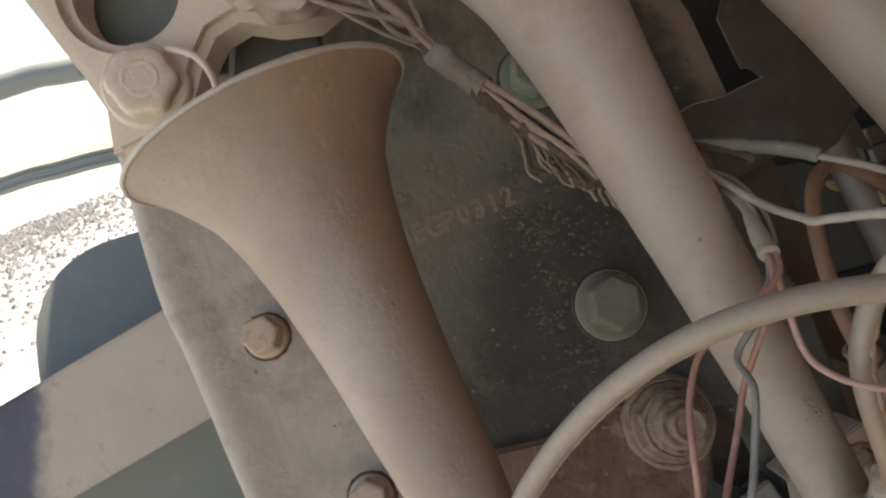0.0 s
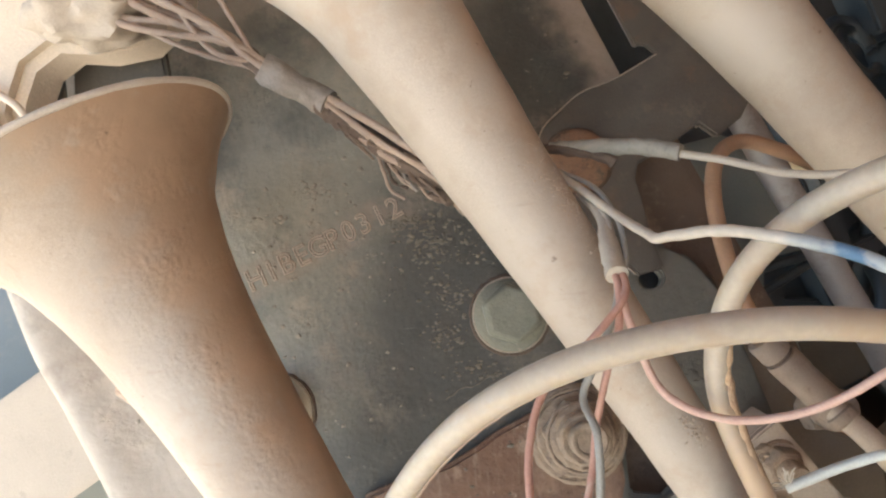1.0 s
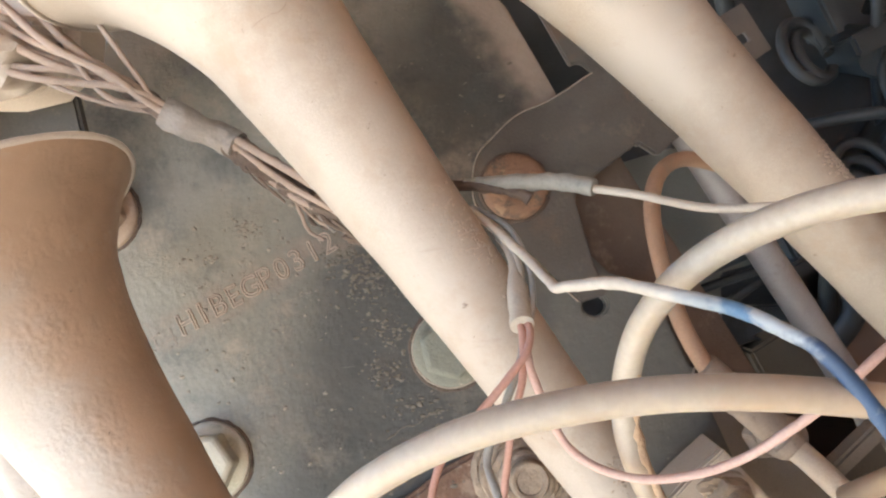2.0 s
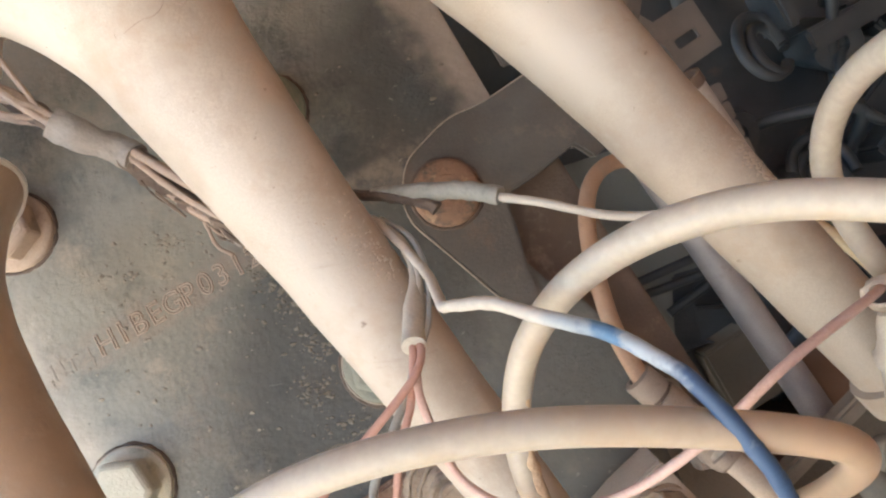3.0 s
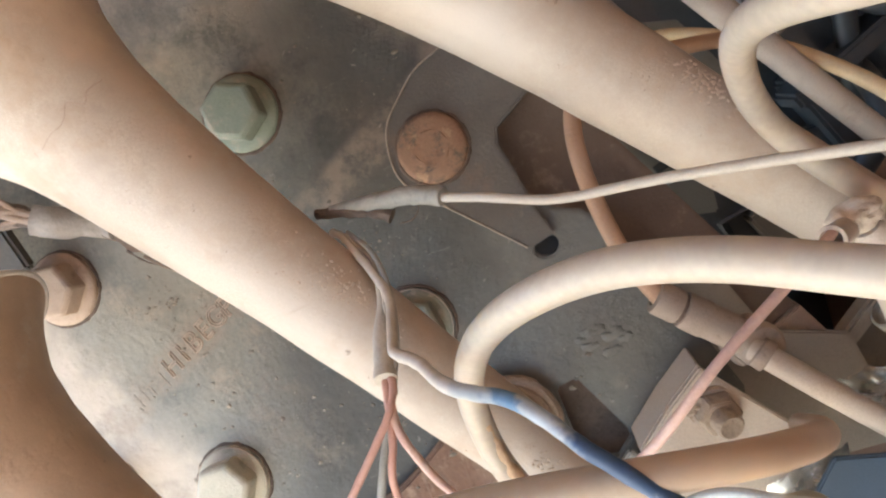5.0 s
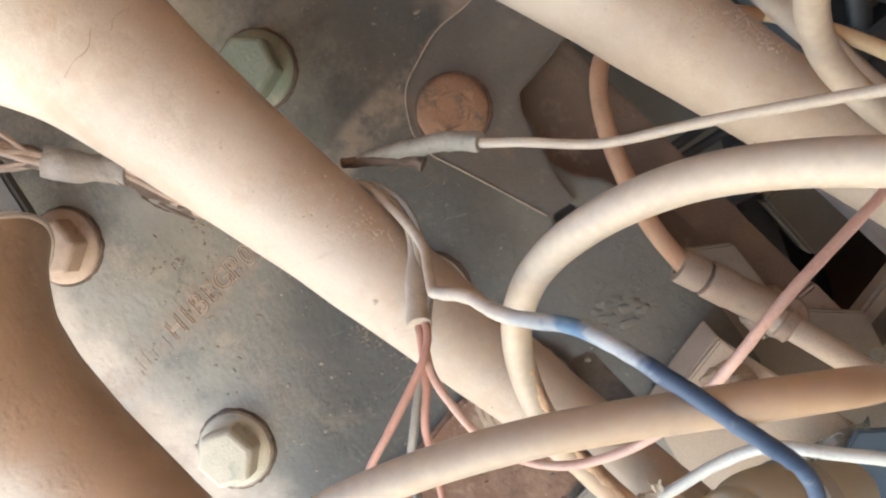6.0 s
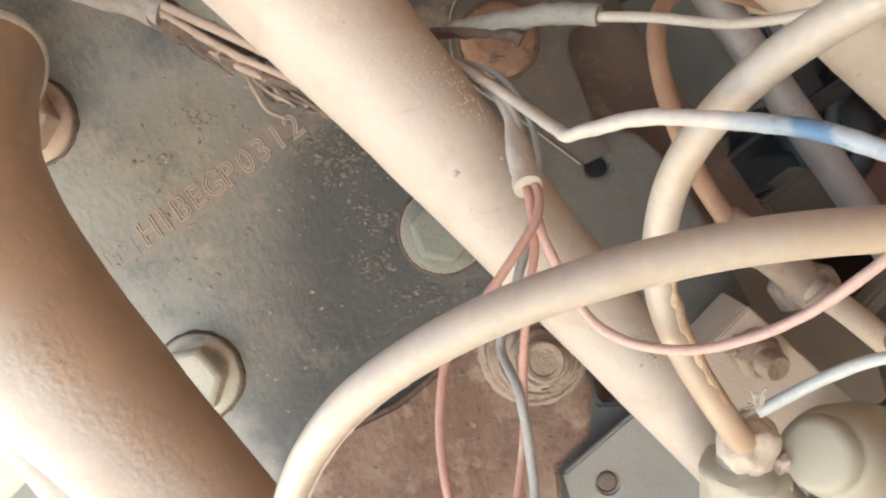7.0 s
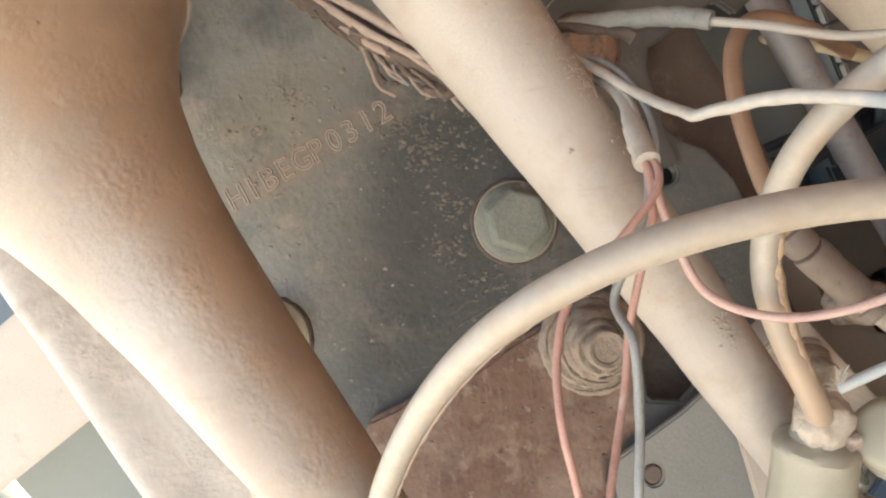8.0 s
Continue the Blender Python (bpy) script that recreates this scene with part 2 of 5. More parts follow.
M_BLUEWIRE = material("dusty_blue_wire", ((0.020, 0.048, 0.098), (0.042, 0.086, 0.15)), 60, 0.6, 0.1, stain=(0.27, 0.31, 0.32), stain_scale=60, stain_at=0.60)
M_PALEBLUE = material("pale_blue_wire", ((0.40, 0.425, 0.39), (0.52, 0.525, 0.475)), 90, 0.65, 0.25)
M_REDWIRE = material("faded_red_wire", ((0.39, 0.185, 0.138), (0.50, 0.30, 0.235)), 110, 0.7, 0.25, stain=(0.58, 0.43, 0.34), stain_scale=60, stain_at=0.58)
M_PINKWIRE = material("faded_pink_wire", ((0.46, 0.275, 0.22), (0.55, 0.38, 0.31)), 110, 0.7, 0.25, stain=(0.55, 0.43, 0.34), stain_scale=60, stain_at=0.57)
M_GREYWIRE = material("grey_wire", ((0.20, 0.197, 0.175), (0.32, 0.305, 0.27)), 110, 0.6, 0.25)
M_BROWNWIRE = material("dust_brown_wire", ((0.27, 0.190, 0.142), (0.43, 0.325, 0.256)), 90, 0.9, 0.4, stain=(0.27, 0.20, 0.145), stain_scale=70, stain_at=0.58)
M_TAPE = material("dusty_grey_tape", ((0.205, 0.178, 0.157), (0.325, 0.285, 0.25)), 140, 0.75, 0.6, fine=500)
M_TAPE_GREY = material("grey_green_tape", ((0.165, 0.155, 0.128), (0.29, 0.265, 0.222)), 160, 0.75, 0.5, fine=500)
M_MUD = material("caked_mud", ((0.405, 0.329, 0.243), (0.504, 0.419, 0.324)), 90, 0.95, 0.5, fine=500, bump_size=0.002, stain=(0.324, 0.248, 0.176), stain_scale=60, stain_at=0.58)
M_CAP = material("pale_painted_cap", ((0.318, 0.283, 0.204), (0.374, 0.335, 0.248)), 30, 0.7, 0.02, fine=2600, stain=(0.374, 0.300, 0.222), stain_scale=24, stain_at=0.58, specks=((0.296, 0.226, 0.161), 110.0, 0.69))
M_BRACKET = material("grey_dusty_bracket", ((0.230, 0.213, 0.179), (0.299, 0.274, 0.230)), 30, 0.75, 0.25, stain=(0.267, 0.230, 0.193), stain_scale=24, stain_at=0.6, specks=((0.221, 0.175, 0.133), 130.0, 0.68))
M_SLOT = material("dark_grey_bracket", ((0.136, 0.129, 0.117), (0.212, 0.197, 0.174)), 30, 0.75, 0.25, stain=(0.264, 0.221, 0.178), stain_scale=24, stain_at=0.6)
M_GUARD = material("faded_green_paint", ((0.20, 0.235, 0.225), (0.26, 0.29, 0.275)), 10, 0.6, 0.15)
M_TEAL = material("dark_green_sheet", ((0.13, 0.15, 0.14), (0.18, 0.195, 0.18)), 10, 0.55, 0.15, stain=(0.24, 0.22, 0.19), stain_scale=12, stain_at=0.6)
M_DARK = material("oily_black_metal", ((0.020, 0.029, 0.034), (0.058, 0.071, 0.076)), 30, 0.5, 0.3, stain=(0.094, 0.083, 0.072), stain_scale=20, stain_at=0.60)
M_BROWN = material("brown_dusty_steel", ((0.115, 0.078, 0.056), (0.190, 0.135, 0.100)), 30, 0.85, 0.3, stain=(0.312, 0.242, 0.189), stain_scale=30, stain_at=0.58)
M_PIPE = material("dusty_steel_tube", ((0.34, 0.30, 0.255), (0.45, 0.405, 0.35)), 60, 0.6, 0.2, metal=0.0, stain=(0.28, 0.22, 0.175), stain_scale=40, stain_at=0.58)
M_GROUND = material("sunlit_straw_and_gravel", ((0.38, 0.37, 0.345), (0.60, 0.59, 0.555)), 9, 0.95, 0.6, fine=70, bump_size=0.03, stain=(0.10, 0.095, 0.085), stain_scale=85, stain_at=0.55)
# brown of the added light-blocking panels, warms the fill on shaded sides
M_BLOCKER = material("warm_light_blocker", ((0.20, 0.122, 0.078), (0.32, 0.206, 0.138)), 8, 0.8, 0.2)
M_WORN = material("worn_stamping", ((0.22, 0.185, 0.15), (0.30, 0.25, 0.20)), 200, 0.8, 0.2)
M_BLUE = material("dark_blue_sheet", ((0.03, 0.06, 0.09), (0.06, 0.09, 0.12)), 20, 0.5, 0.15)
M_FOIL = material("bright_crumpled_metal", ((0.74, 0.74, 0.69), (0.86, 0.86, 0.81)), 60, 0.26, 0.5, metal=0.85, stain=(0.42, 0.39, 0.33), stain_scale=60, stain_at=0.60)
M_CRUMB = material("dull_mud_crumb", ((0.095, 0.082, 0.066), (0.225, 0.188, 0.145)), 260, 0.9, 0.0, spread=0.12)
M_PALECRUMB = material("pale_mud_crumb", ((0.205, 0.178, 0.142), (0.31, 0.262, 0.205)), 200, 0.95, 0.2, spread=0.14)
M_FLAKE = material("lifted_dirt_flake", ((0.115, 0.100, 0.080), (0.225, 0.186, 0.143)), 140, 0.95, 0.3, spread=0.14)
M_STAMP = material("dust_in_stamping", ((0.36, 0.275, 0.21), (0.47, 0.375, 0.295)), 200, 0.9, 0.2, stain=(0.20, 0.16, 0.125), stain_scale=60, stain_at=0.60)
M_PALELINE = material("pale_highlight_line", ((0.31, 0.255, 0.20), (0.42, 0.35, 0.28)), 200, 0.9, 0.2, stain=(0.20, 0.165, 0.13), stain_scale=70, stain_at=0.55)

# hoses turn browner: one towards its right end, the other lower down
tone_zone(M_HOSE_TAN, (0.44, 0.305, 0.20), (((1, 0, 0), 0.07, 0.16),))
tone_zone(M_HOSE, (0.42, 0.305, 0.205), (((0.35, 0, -0.94), 0.012, 0.06),))
for tone, x0, x1 in (((0.34, 0.37, 0.37), 0.2290, 0.2210), ((0.075, 0.165, 0.255), 0.2180, 0.2150), ((0.31, 0.345, 0.345), 0.2125, 0.2060), ((0.47, 0.41, 0.33), 0.2060, 0.1900)):
    tone_zone(M_BLUEWIRE, tone, (((-1, 0, 0), 0.2133 - x0, 0.2133 - x1),), 0.012, 260.0)
M_BEAM = material("tan_dusty_beam", ((0.40, 0.335, 0.265), (0.48, 0.405, 0.325)), 18, 0.85, 0.25, stain=(0.30, 0.25, 0.205), stain_scale=22, stain_at=0.62)
M_CROSSBEAM = material("tan_dusty_cross_beam", ((0.40, 0.335, 0.265), (0.50, 0.425, 0.34)), 18, 0.85, 0.25, stain=(0.28, 0.23, 0.19), stain_scale=22, stain_at=0.58, specks=((0.20, 0.16, 0.125), 60.0, 0.68))
# shade at the beam's left end, put into its colour as dark blue
tone_zone(M_CROSSBEAM, (0.10, 0.10, 0.13), (((-1, 0, 0), 0.010, 0.045),))
M_BEAM_PALE = material("pale_tan_dust", ((0.43, 0.350, 0.270), (0.51, 0.430, 0.340)), 26, 0.8, 0.25, stain=(0.36, 0.29, 0.225), stain_scale=24, stain_at=0.6, specks=((0.26, 0.20, 0.15), 130.0, 0.68))
M_SHELF = material("grey_tan_plate", ((0.24, 0.215, 0.175), (0.33, 0.295, 0.24)), 26, 0.85, 0.25, stain=(0.19, 0.155, 0.12), stain_scale=24, stain_at=0.6, specks=((0.42, 0.36, 0.29), 120.0, 0.66))
M_OLIVE = material("dark_olive_dust", ((0.10, 0.088, 0.066), (0.155, 0.135, 0.103)), 26, 0.85, 0.25, stain=(0.21, 0.175, 0.135), stain_scale=24, stain_at=0.6)
M_PINKMUD = material("pinkish_muddy_plastic", ((0.42, 0.315, 0.24), (0.52, 0.41, 0.32)), 80, 0.8, 0.4)
M_TAPE_DARK = material("dark_brown_torn_tape", ((0.065, 0.044, 0.032), (0.155, 0.108, 0.080)), 140, 0.85, 0.5, fine=500)


# ---- building helpers ----
def thing(name, at, label, category, group="", kind=""):
    ob = new(name)
    ob.empty_display_size = 0.02
    ob.matrix_world = RIG @ Matrix.Translation(at)
    ob["at"] = list(at)
    return tagged(ob, label, category, group, kind)


def mesh_of(name, bm, mat, origin, smooth=40):
    bmesh.ops.translate(bm, verts=bm.verts, vec=-Vector(origin))
    me = bpy.data.meshes.new(name)
    bm.normal_update()
    bm.to_mesh(me)
    bm.free()
    me.materials.append(mat)
    if smooth:
        me.polygons.foreach_set("use_smooth", [True] * len(me.polygons))
        me.set_sharp_from_angle(angle=radians(smooth))
    return me


def part(name, bm, mat, parent, label="", smooth=40):
    root = parent if "at" in parent else parent.parent
    ob = new(name, mesh_of(name, bm, mat, root["at"], smooth))
    ob.parent = parent
    return tagged(ob, label)


def solo(name, bm, mat, label, category, group="", kind="", smooth=40, at=None):
    at = at or tuple(sum((v.co for v in bm.verts), Vector()) / len(bm.verts))
    ob = new(name, mesh_of(name, bm, mat, at, smooth))
    ob.matrix_world = RIG @ Matrix.Translation(at)
    ob["at"] = list(at)
    return tagged(ob, label, category, group, kind)


def spline(pts, n=10):
    """Points along a smooth curve through pts."""
    p = [Vector(q) for q in pts]
    p = [2 * p[0] - p[1], *p, 2 * p[-1] - p[-2]]
    out = []
    for a, b, c, d in zip(p, p[1:], p[2:], p[3:]):
        for k in range(n):
            u = k / n
            out.append(0.5 * (2 * b + (c - a) * u + (2 * a - 5 * b + 4 * c - d) * u * u + (3 * b - a - 3 * c + d) * u ** 3))
    return out + [p[-2]]


def sweep(bm, path, radius, sides=12, rough=0.0, grain=90.0, cap=True):
    """A round bar along path; radius: a number or a function of the way along it (0 to 1)."""
    path = [Vector(p) for p in path]
    length = [0.0]
    for a, b in zip(path, path[1:]):
        length.append(length[-1] + (b - a).length)
    side, rings = None, []
    for i, p in enumerate(path):
        d = (path[min(i + 1, len(path) - 1)] - path[max(i - 1, 0)]).normalized()
        if side is None:
            side = d.orthogonal().normalized()
        side = (side - d * side.dot(d)).normalized()
        up = d.cross(side)
        u = length[i] / max(length[-1], 1e-9)
        r = radius(u) if callable(radius) else radius
        ring = []
        for k in range(sides):
            a = 2 * math.pi * k / sides
            w = math.cos(a) * side + math.sin(a) * up
            q = p + w * r
            if rough:
                q += w * rough * noise.noise(q * grain)
            ring.append(bm.verts.new(q))
        rings.append(ring)
    for a, b in zip(rings, rings[1:]):
        for k in range(sides):
            bm.faces.new((a[k], a[(k + 1) % sides], b[(k + 1) % sides], b[k]))
    if cap:
        bm.faces.new(list(reversed(rings[0])))
        bm.faces.new(rings[-1])
    return bm


def turned(bm, a, d, profile, sides=48):
    """A turned body on the axis from a along d; profile: (way along, radius) from end to end."""
    a, d = Vector(a), Vector(d).normalized()
    s = d.orthogonal().normalized()
    t = d.cross(s)
    rings = []
    for h, r in profile:
        if r <= 0:
            rings.append([bm.verts.new(a + d * h)])
        else:
            rings.append([bm.verts.new(a + d * h + r * (math.cos(2 * math.pi * k / sides) * s + math.sin(2 * math.pi * k / sides) * t)) for k in range(sides)])
    for p, q in zip(rings, rings[1:]):
        for k in range(sides):
            m = (k + 1) % sides
            if len(p) == 1 and len(q) > 1:
                bm.faces.new((p[0], q[m], q[k]))
            elif len(q) == 1 and len(p) > 1:
                bm.faces.new((p[k], p[m], q[0]))
            elif len(p) > 1:
                bm.faces.new((p[k], p[m], q[m], q[k]))
    bmesh.ops.recalc_face_normals(bm, faces=bm.faces)
    return bm


def web(x, z, out=0.0):
    """A point on the face of the side plate, or out metres in front of it."""
    return Vector((x, 0.543 + 0.19 * z - out, z))


WEB_N = Vector((0, -1, 0.19)).normalized()  # out of the plate, towards the open side


def slab(bm, outline, place, thick, bevel=0.0015, holes=(), way=None):
    """A flat piece of the given thickness. outline, holes: loops of 2D points that place() puts on its front face; way: from front to back."""
    way = Vector(way) if way else -WEB_N
    edges = []
    for loop in (outline, *holes):
        vs = [bm.verts.new(place(*p)) for p in loop]
        edges += [bm.edges.new((vs[i], vs[(i + 1) % len(vs)])) for i in range(len(vs))]
    made = bmesh.ops.triangle_fill(bm, use_beauty=True, use_dissolve=False, edges=edges, normal=-way)
    front = [f for f in made["geom"] if isinstance(f, bmesh.types.BMFace)]
    ext = bmesh.ops.extrude_face_region(bm, geom=front)
    bmesh.ops.translate(bm, verts=[v for v in ext["geom"] if isinstance(v, bmesh.types.BMVert)], vec=way.normalized() * thick)
    bmesh.ops.recalc_face_normals(bm, faces=bm.faces)
    if bevel:
        sharp = [e for e in bm.edges if len(e.link_faces) == 2 and e.calc_face_angle(0) > 0.9]
        bmesh.ops.bevel(bm, geom=sharp, offset=bevel, segments=2, affect="EDGES", clamp_overlap=True)
    return bm


def block(bm, centre, size, turn=None, bevel=0.002):
    """A bevelled box; turn: a 3x3 matrix."""
    made = bmesh.ops.create_cube(bm, size=1.0)
    vs = made["verts"]
    m = Matrix.Translation(centre) @ (turn.to_4x4() if turn else Matrix.Identity(4)) @ Matrix.Diagonal((*size, 1))
    bmesh.ops.transform(bm, matrix=m, verts=vs)
    if bevel:
        es = list({e for v in vs for e in v.link_edges})
        bmesh.ops.bevel(bm, geom=es, offset=bevel, segments=2, affect="EDGES", clamp_overlap=True)
    return bm


def along(a, b, side=(0, 1, 0)):
    """A turn whose x runs from a to b and whose y is near side."""
    x = (Vector(b) - Vector(a)).normalized()
    y = Vector(side)
    y = (y - x * y.dot(x)).normalized()
    return Matrix((x, y, x.cross(y))).transposed()


def hexagon(bm, a, d, flats, height, turn=0.0, chamfer=0.0025):
    """A six-sided head on the axis from a along d."""
    a, d = Vector(a), Vector(d).normalized()
    s = Vector((0, 0, 1))
    s = (s - d * s.dot(d)).normalized()
    t = d.cross(s)
    r = flats / math.sqrt(3)
    rings = []
    for h, k in ((0, 1.0), (height - chamfer, 1.0), (height, 0.86)):
        rings.append([bm.verts.new(a + d * h + r * k * (math.cos(math.pi * i / 3 + turn) * s + math.sin(math.pi * i / 3 + turn) * t)) for i in range(6)])
    for p, q in zip(rings, rings[1:]):
        for i in range(6):
            bm.faces.new((p[i], p[(i + 1) % 6], q[(i + 1) % 6], q[i]))
    bm.faces.new(rings[-1])
    bmesh.ops.recalc_face_normals(bm, faces=bm.faces)
    es = [e for e in bm.edges if len(e.link_faces) == 2 and e.calc_face_angle(0) > 0.5]
    bmesh.ops.bevel(bm, geom=es, offset=0.0008, segments=2, affect="EDGES", clamp_overlap=True)
    return bm


def flanged_bolt(parent, at, d, mat, flats=0.036, height=0.02, flange=0.0275, turn=0.0, label=""):
    """A flange bolt: a washer-faced collar and a six-sided head, under parent."""
    f = 0.006
    head = part("bolt", hexagon(bmesh.new(), Vector(at) + d * f * 0.8, d, flats, height, turn), mat, parent, label)
    part("bolt_flange", turned(bmesh.new(), at, d, ((-0.002, flange), (f * 0.55, flange), (f * 0.8, flange * 0.96), (f, flange * 0.84), (f * 1.1, flange * 0.5)), 40), mat, head)
    s = d.orthogonal().normalized()
    t = d.cross(s)
    # dirt ring that also paints the flange's contact shadow
    rim = [Vector(at) + (flange + 0.0009) * (math.cos(q) * s + math.sin(q) * t) for q in [2 * math.pi * k / 48 for k in range(49)]]
    part("dirt_shade_rim", sweep(bmesh.new(), rim, 0.0014, 8, 0.0013, 260, cap=False), M_TAPE_DARK, head, "dirt round the flange, darkened to paint its contact shadow")
    # bright rim highlight of these flanges, painted as a thin pale ring
    if mat in (M_BOLT_OLIVE, M_BOLT):
        worn = [Vector(at) + d * f * 0.74 + flange * 0.972 * (math.cos(q) * s + math.sin(q) * t) for q in [2 * math.pi * k / 48 for k in range(49)]]
        part("edge_highlight", sweep(bmesh.new(), worn, 0.0006, 8, 0.0007, 240, cap=False), M_PALELINE, head, "pale line painting the highlight on the flange's edge")
    return head


def lump(bm, at, size, rough=0.35, grain=60.0, detail=3):
    made = bmesh.ops.create_icosphere(bm, subdivisions=detail, radius=1.0)
    for v in made["verts"]:
        k = 1 + rough * noise.noise(v.co * 1.7 + Vector(at) * 50) + 0.5 * rough * noise.noise(v.co * 4.1 + Vector(at) * grain)
        v.co = Vector(at) + Vector((v.co.x * size[0], v.co.y * size[1], v.co.z * size[2])) * k
    return bm


# ---- the ground and the added panels that shape the light ----
def sheet(bm, nx, ny, x0, x1, y0, y1, height):
    vs = [[bm.verts.new((x0 + (x1 - x0) * i / nx, y0 + (y1 - y0) * j / ny, height(x0 + (x1 - x0) * i / nx, y0 + (y1 - y0) * j / ny))) for j in range(ny + 1)] for i in range(nx + 1)]
    for i in range(nx):
        for j in range(ny):
            bm.faces.new((vs[i][j], vs[i + 1][j], vs[i + 1][j + 1], vs[i][j + 1]))
    return bm


def plain_mesh(name, bm, mat, label, category, smooth=40, kind="structure"):
    """A piece of the setting, in world metres."""
    ob = new(name, mesh_of(name, bm, mat, (0, 0, 0), smooth))
    ob["at"] = [0, 0, 0]
    return tagged(ob, label, category, "", kind)


def rolling(x, y):
    near = max(0.0, 1 - math.hypot(x, y) / 40)
    return near * (0.03 * noise.noise(Vector((x * 0.9, y * 0.9, 0))) + 0.015 * noise.noise(Vector((x * 4, y * 4, 3))))


ground_bm = bmesh.new()
sheet(ground_bm, 120, 120, -12, 12, -12, 12, rolling)
far = [(-1500, -1500, 1500, -12), (-1500, 12, 1500, 1500), (-1500, -12, -12, 12), (12, -12, 1500, 12)]
for x0, y0, x1, y1 in far:
    ground_bm.faces.new([ground_bm.verts.new((x, y, -0.005)) for x, y in ((x0, y0), (x1, y0), (x1, y1), (x0, y1))])
plain_mesh("ground", ground_bm, M_GROUND, "sunlit pale straw and gravel ground beside the vehicle", "ground")

straw = bmesh.new()
rs = random.Random(4)
for _ in range(5200):
    x, y = rs.uniform(-5.2, -0.9), rs.uniform(0.2, 6.5)
    a, l, w = rs.uniform(0, math.pi), rs.uniform(0.03, 0.14), rs.uniform(0.0015, 0.004)
    d, s = Vector((math.cos(a), math.sin(a), rs.uniform(-0.1, 0.35))), Vector((-math.sin(a), math.cos(a), 0))
    p = Vector((x, y, rolling(x, y) + 0.006))
    q = p + d * l * 0.5 + Vector((0, 0, 0.01))
    r = p + d * l
    vs = [straw.verts.new(v) for v in (p - s * w, p + s * w, q + s * w, q - s * w, r)]
    straw.faces.new(vs[:4])
    straw.faces.new((vs[3], vs[2], vs[4]))
plain_mesh("straw", straw, material("dry_straw", ((0.30, 0.25, 0.18), (0.62, 0.55, 0.42)), 3, 0.9, 0.0), "loose dry straw lying on the gravel", "straw", 0, "stuff")

clods = bmesh.new()
rs = random.Random(9)
for _ in range(5200):
    k = rs.random() ** 0.5
    x, y = -2.2 - 11 * k + rs.uniform(-3, 3), 2.5 + 14 * k + rs.uniform(-3, 3)
    if x > -1.6:
        continue
    r = rs.uniform(0.012, 0.05) * (0.6 + k)
    ring_ = [clods.verts.new((x + r * rs.uniform(0.6, 1.3) * math.cos(q), y + r * rs.uniform(0.6, 1.3) * math.sin(q), rolling(x, y) - 0.01)) for q in (0, 1.26, 2.51, 3.77, 5.03)]
    top_ = [clods.verts.new((0.45 * v.co.x + 0.55 * x + rs.uniform(-0.2, 0.2) * r, 0.45 * v.co.y + 0.55 * y, rolling(x, y) + r * rs.uniform(0.5, 1.1))) for v in ring_]
    for i in range(5):
        clods.faces.new((ring_[i], ring_[(i + 1) % 5], top_[(i + 1) % 5], top_[i]))
    clods.faces.new(top_)
plain_mesh("clods", clods, material("dry_clods", ((0.12, 0.118, 0.11), (0.40, 0.39, 0.37)), 2.5, 0.95, 0.0), "dry clods and stones scattered over the ground", "clods", 0, "stuff")

# panels added out of view to block sky, sun and ground bounce
for name, label, category, centre, size in (
    ("ceiling", "unseen overhead panel that blocks sun and sky", "cab floor", (0.62, 1.40, 1.66), (2.0, 3.6, 0.06)),
    ("wall_far_side", "added panel that blocks light from the far side", "panel", (1.59, 1.10, 0.88), (0.06, 4.2, 1.50)),
    ("wall_rear", "added panel that blocks light from the rear", "panel", (0.86, 1.87, 0.88), (1.4, 0.06, 1.50)),
    ("wall_front", "unseen panel that blocks light from the front", "panel", (0.82, -0.60, 0.88), (1.48, 0.06, 1.50)),
    ("undertray", "unseen tray that blocks light off the ground", "undertray", (0.72, 0.85, 0.42), (1.68, 3.55, 0.04))):
    plain_mesh(name, block(bmesh.new(), centre, size, None, 0.01), M_BLOCKER, label, category)

# ---- chassis side plate ----
plate = thing("chassis_side_plate", web(0.0, -0.2), "dark steel chassis side plate coated in dust", "chassis plate", kind="structure")
LEFT_EDGE = ((-0.02, -0.42), (-0.146, -0.186), (-0.1795, -0.120), (-0.2, -0.080), (-0.2245, -0.034), (-0.2635, 0.073), (-0.275, 0.12), (-0.290, 0.24), (-0.30, 0.34))
HOLE_X, HOLE_Z = 0.0936, 0.2329
web_outline = [(-0.252, 0.36), (0.05, 0.32), (0.150, 0.285), (0.2056, 0.200), (0.2316, 0.1293), (0.2285, 0.06), (0.2350, 0.010), (0.2480, -0.006), (0.2640, -0.014), (0.2800, -0.036), (0.295, -0.085), (0.315, -0.16), (0.28, -0.30), (0.10, -0.42)] + [(x + 0.026, z + 0.012) for x, z in LEFT_EDGE]
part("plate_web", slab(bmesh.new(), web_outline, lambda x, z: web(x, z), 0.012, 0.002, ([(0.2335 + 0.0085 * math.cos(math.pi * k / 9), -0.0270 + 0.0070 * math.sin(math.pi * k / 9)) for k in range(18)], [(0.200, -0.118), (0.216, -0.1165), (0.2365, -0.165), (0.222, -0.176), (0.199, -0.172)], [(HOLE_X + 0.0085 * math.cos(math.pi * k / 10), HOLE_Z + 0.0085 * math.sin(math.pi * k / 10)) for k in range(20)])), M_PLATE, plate)
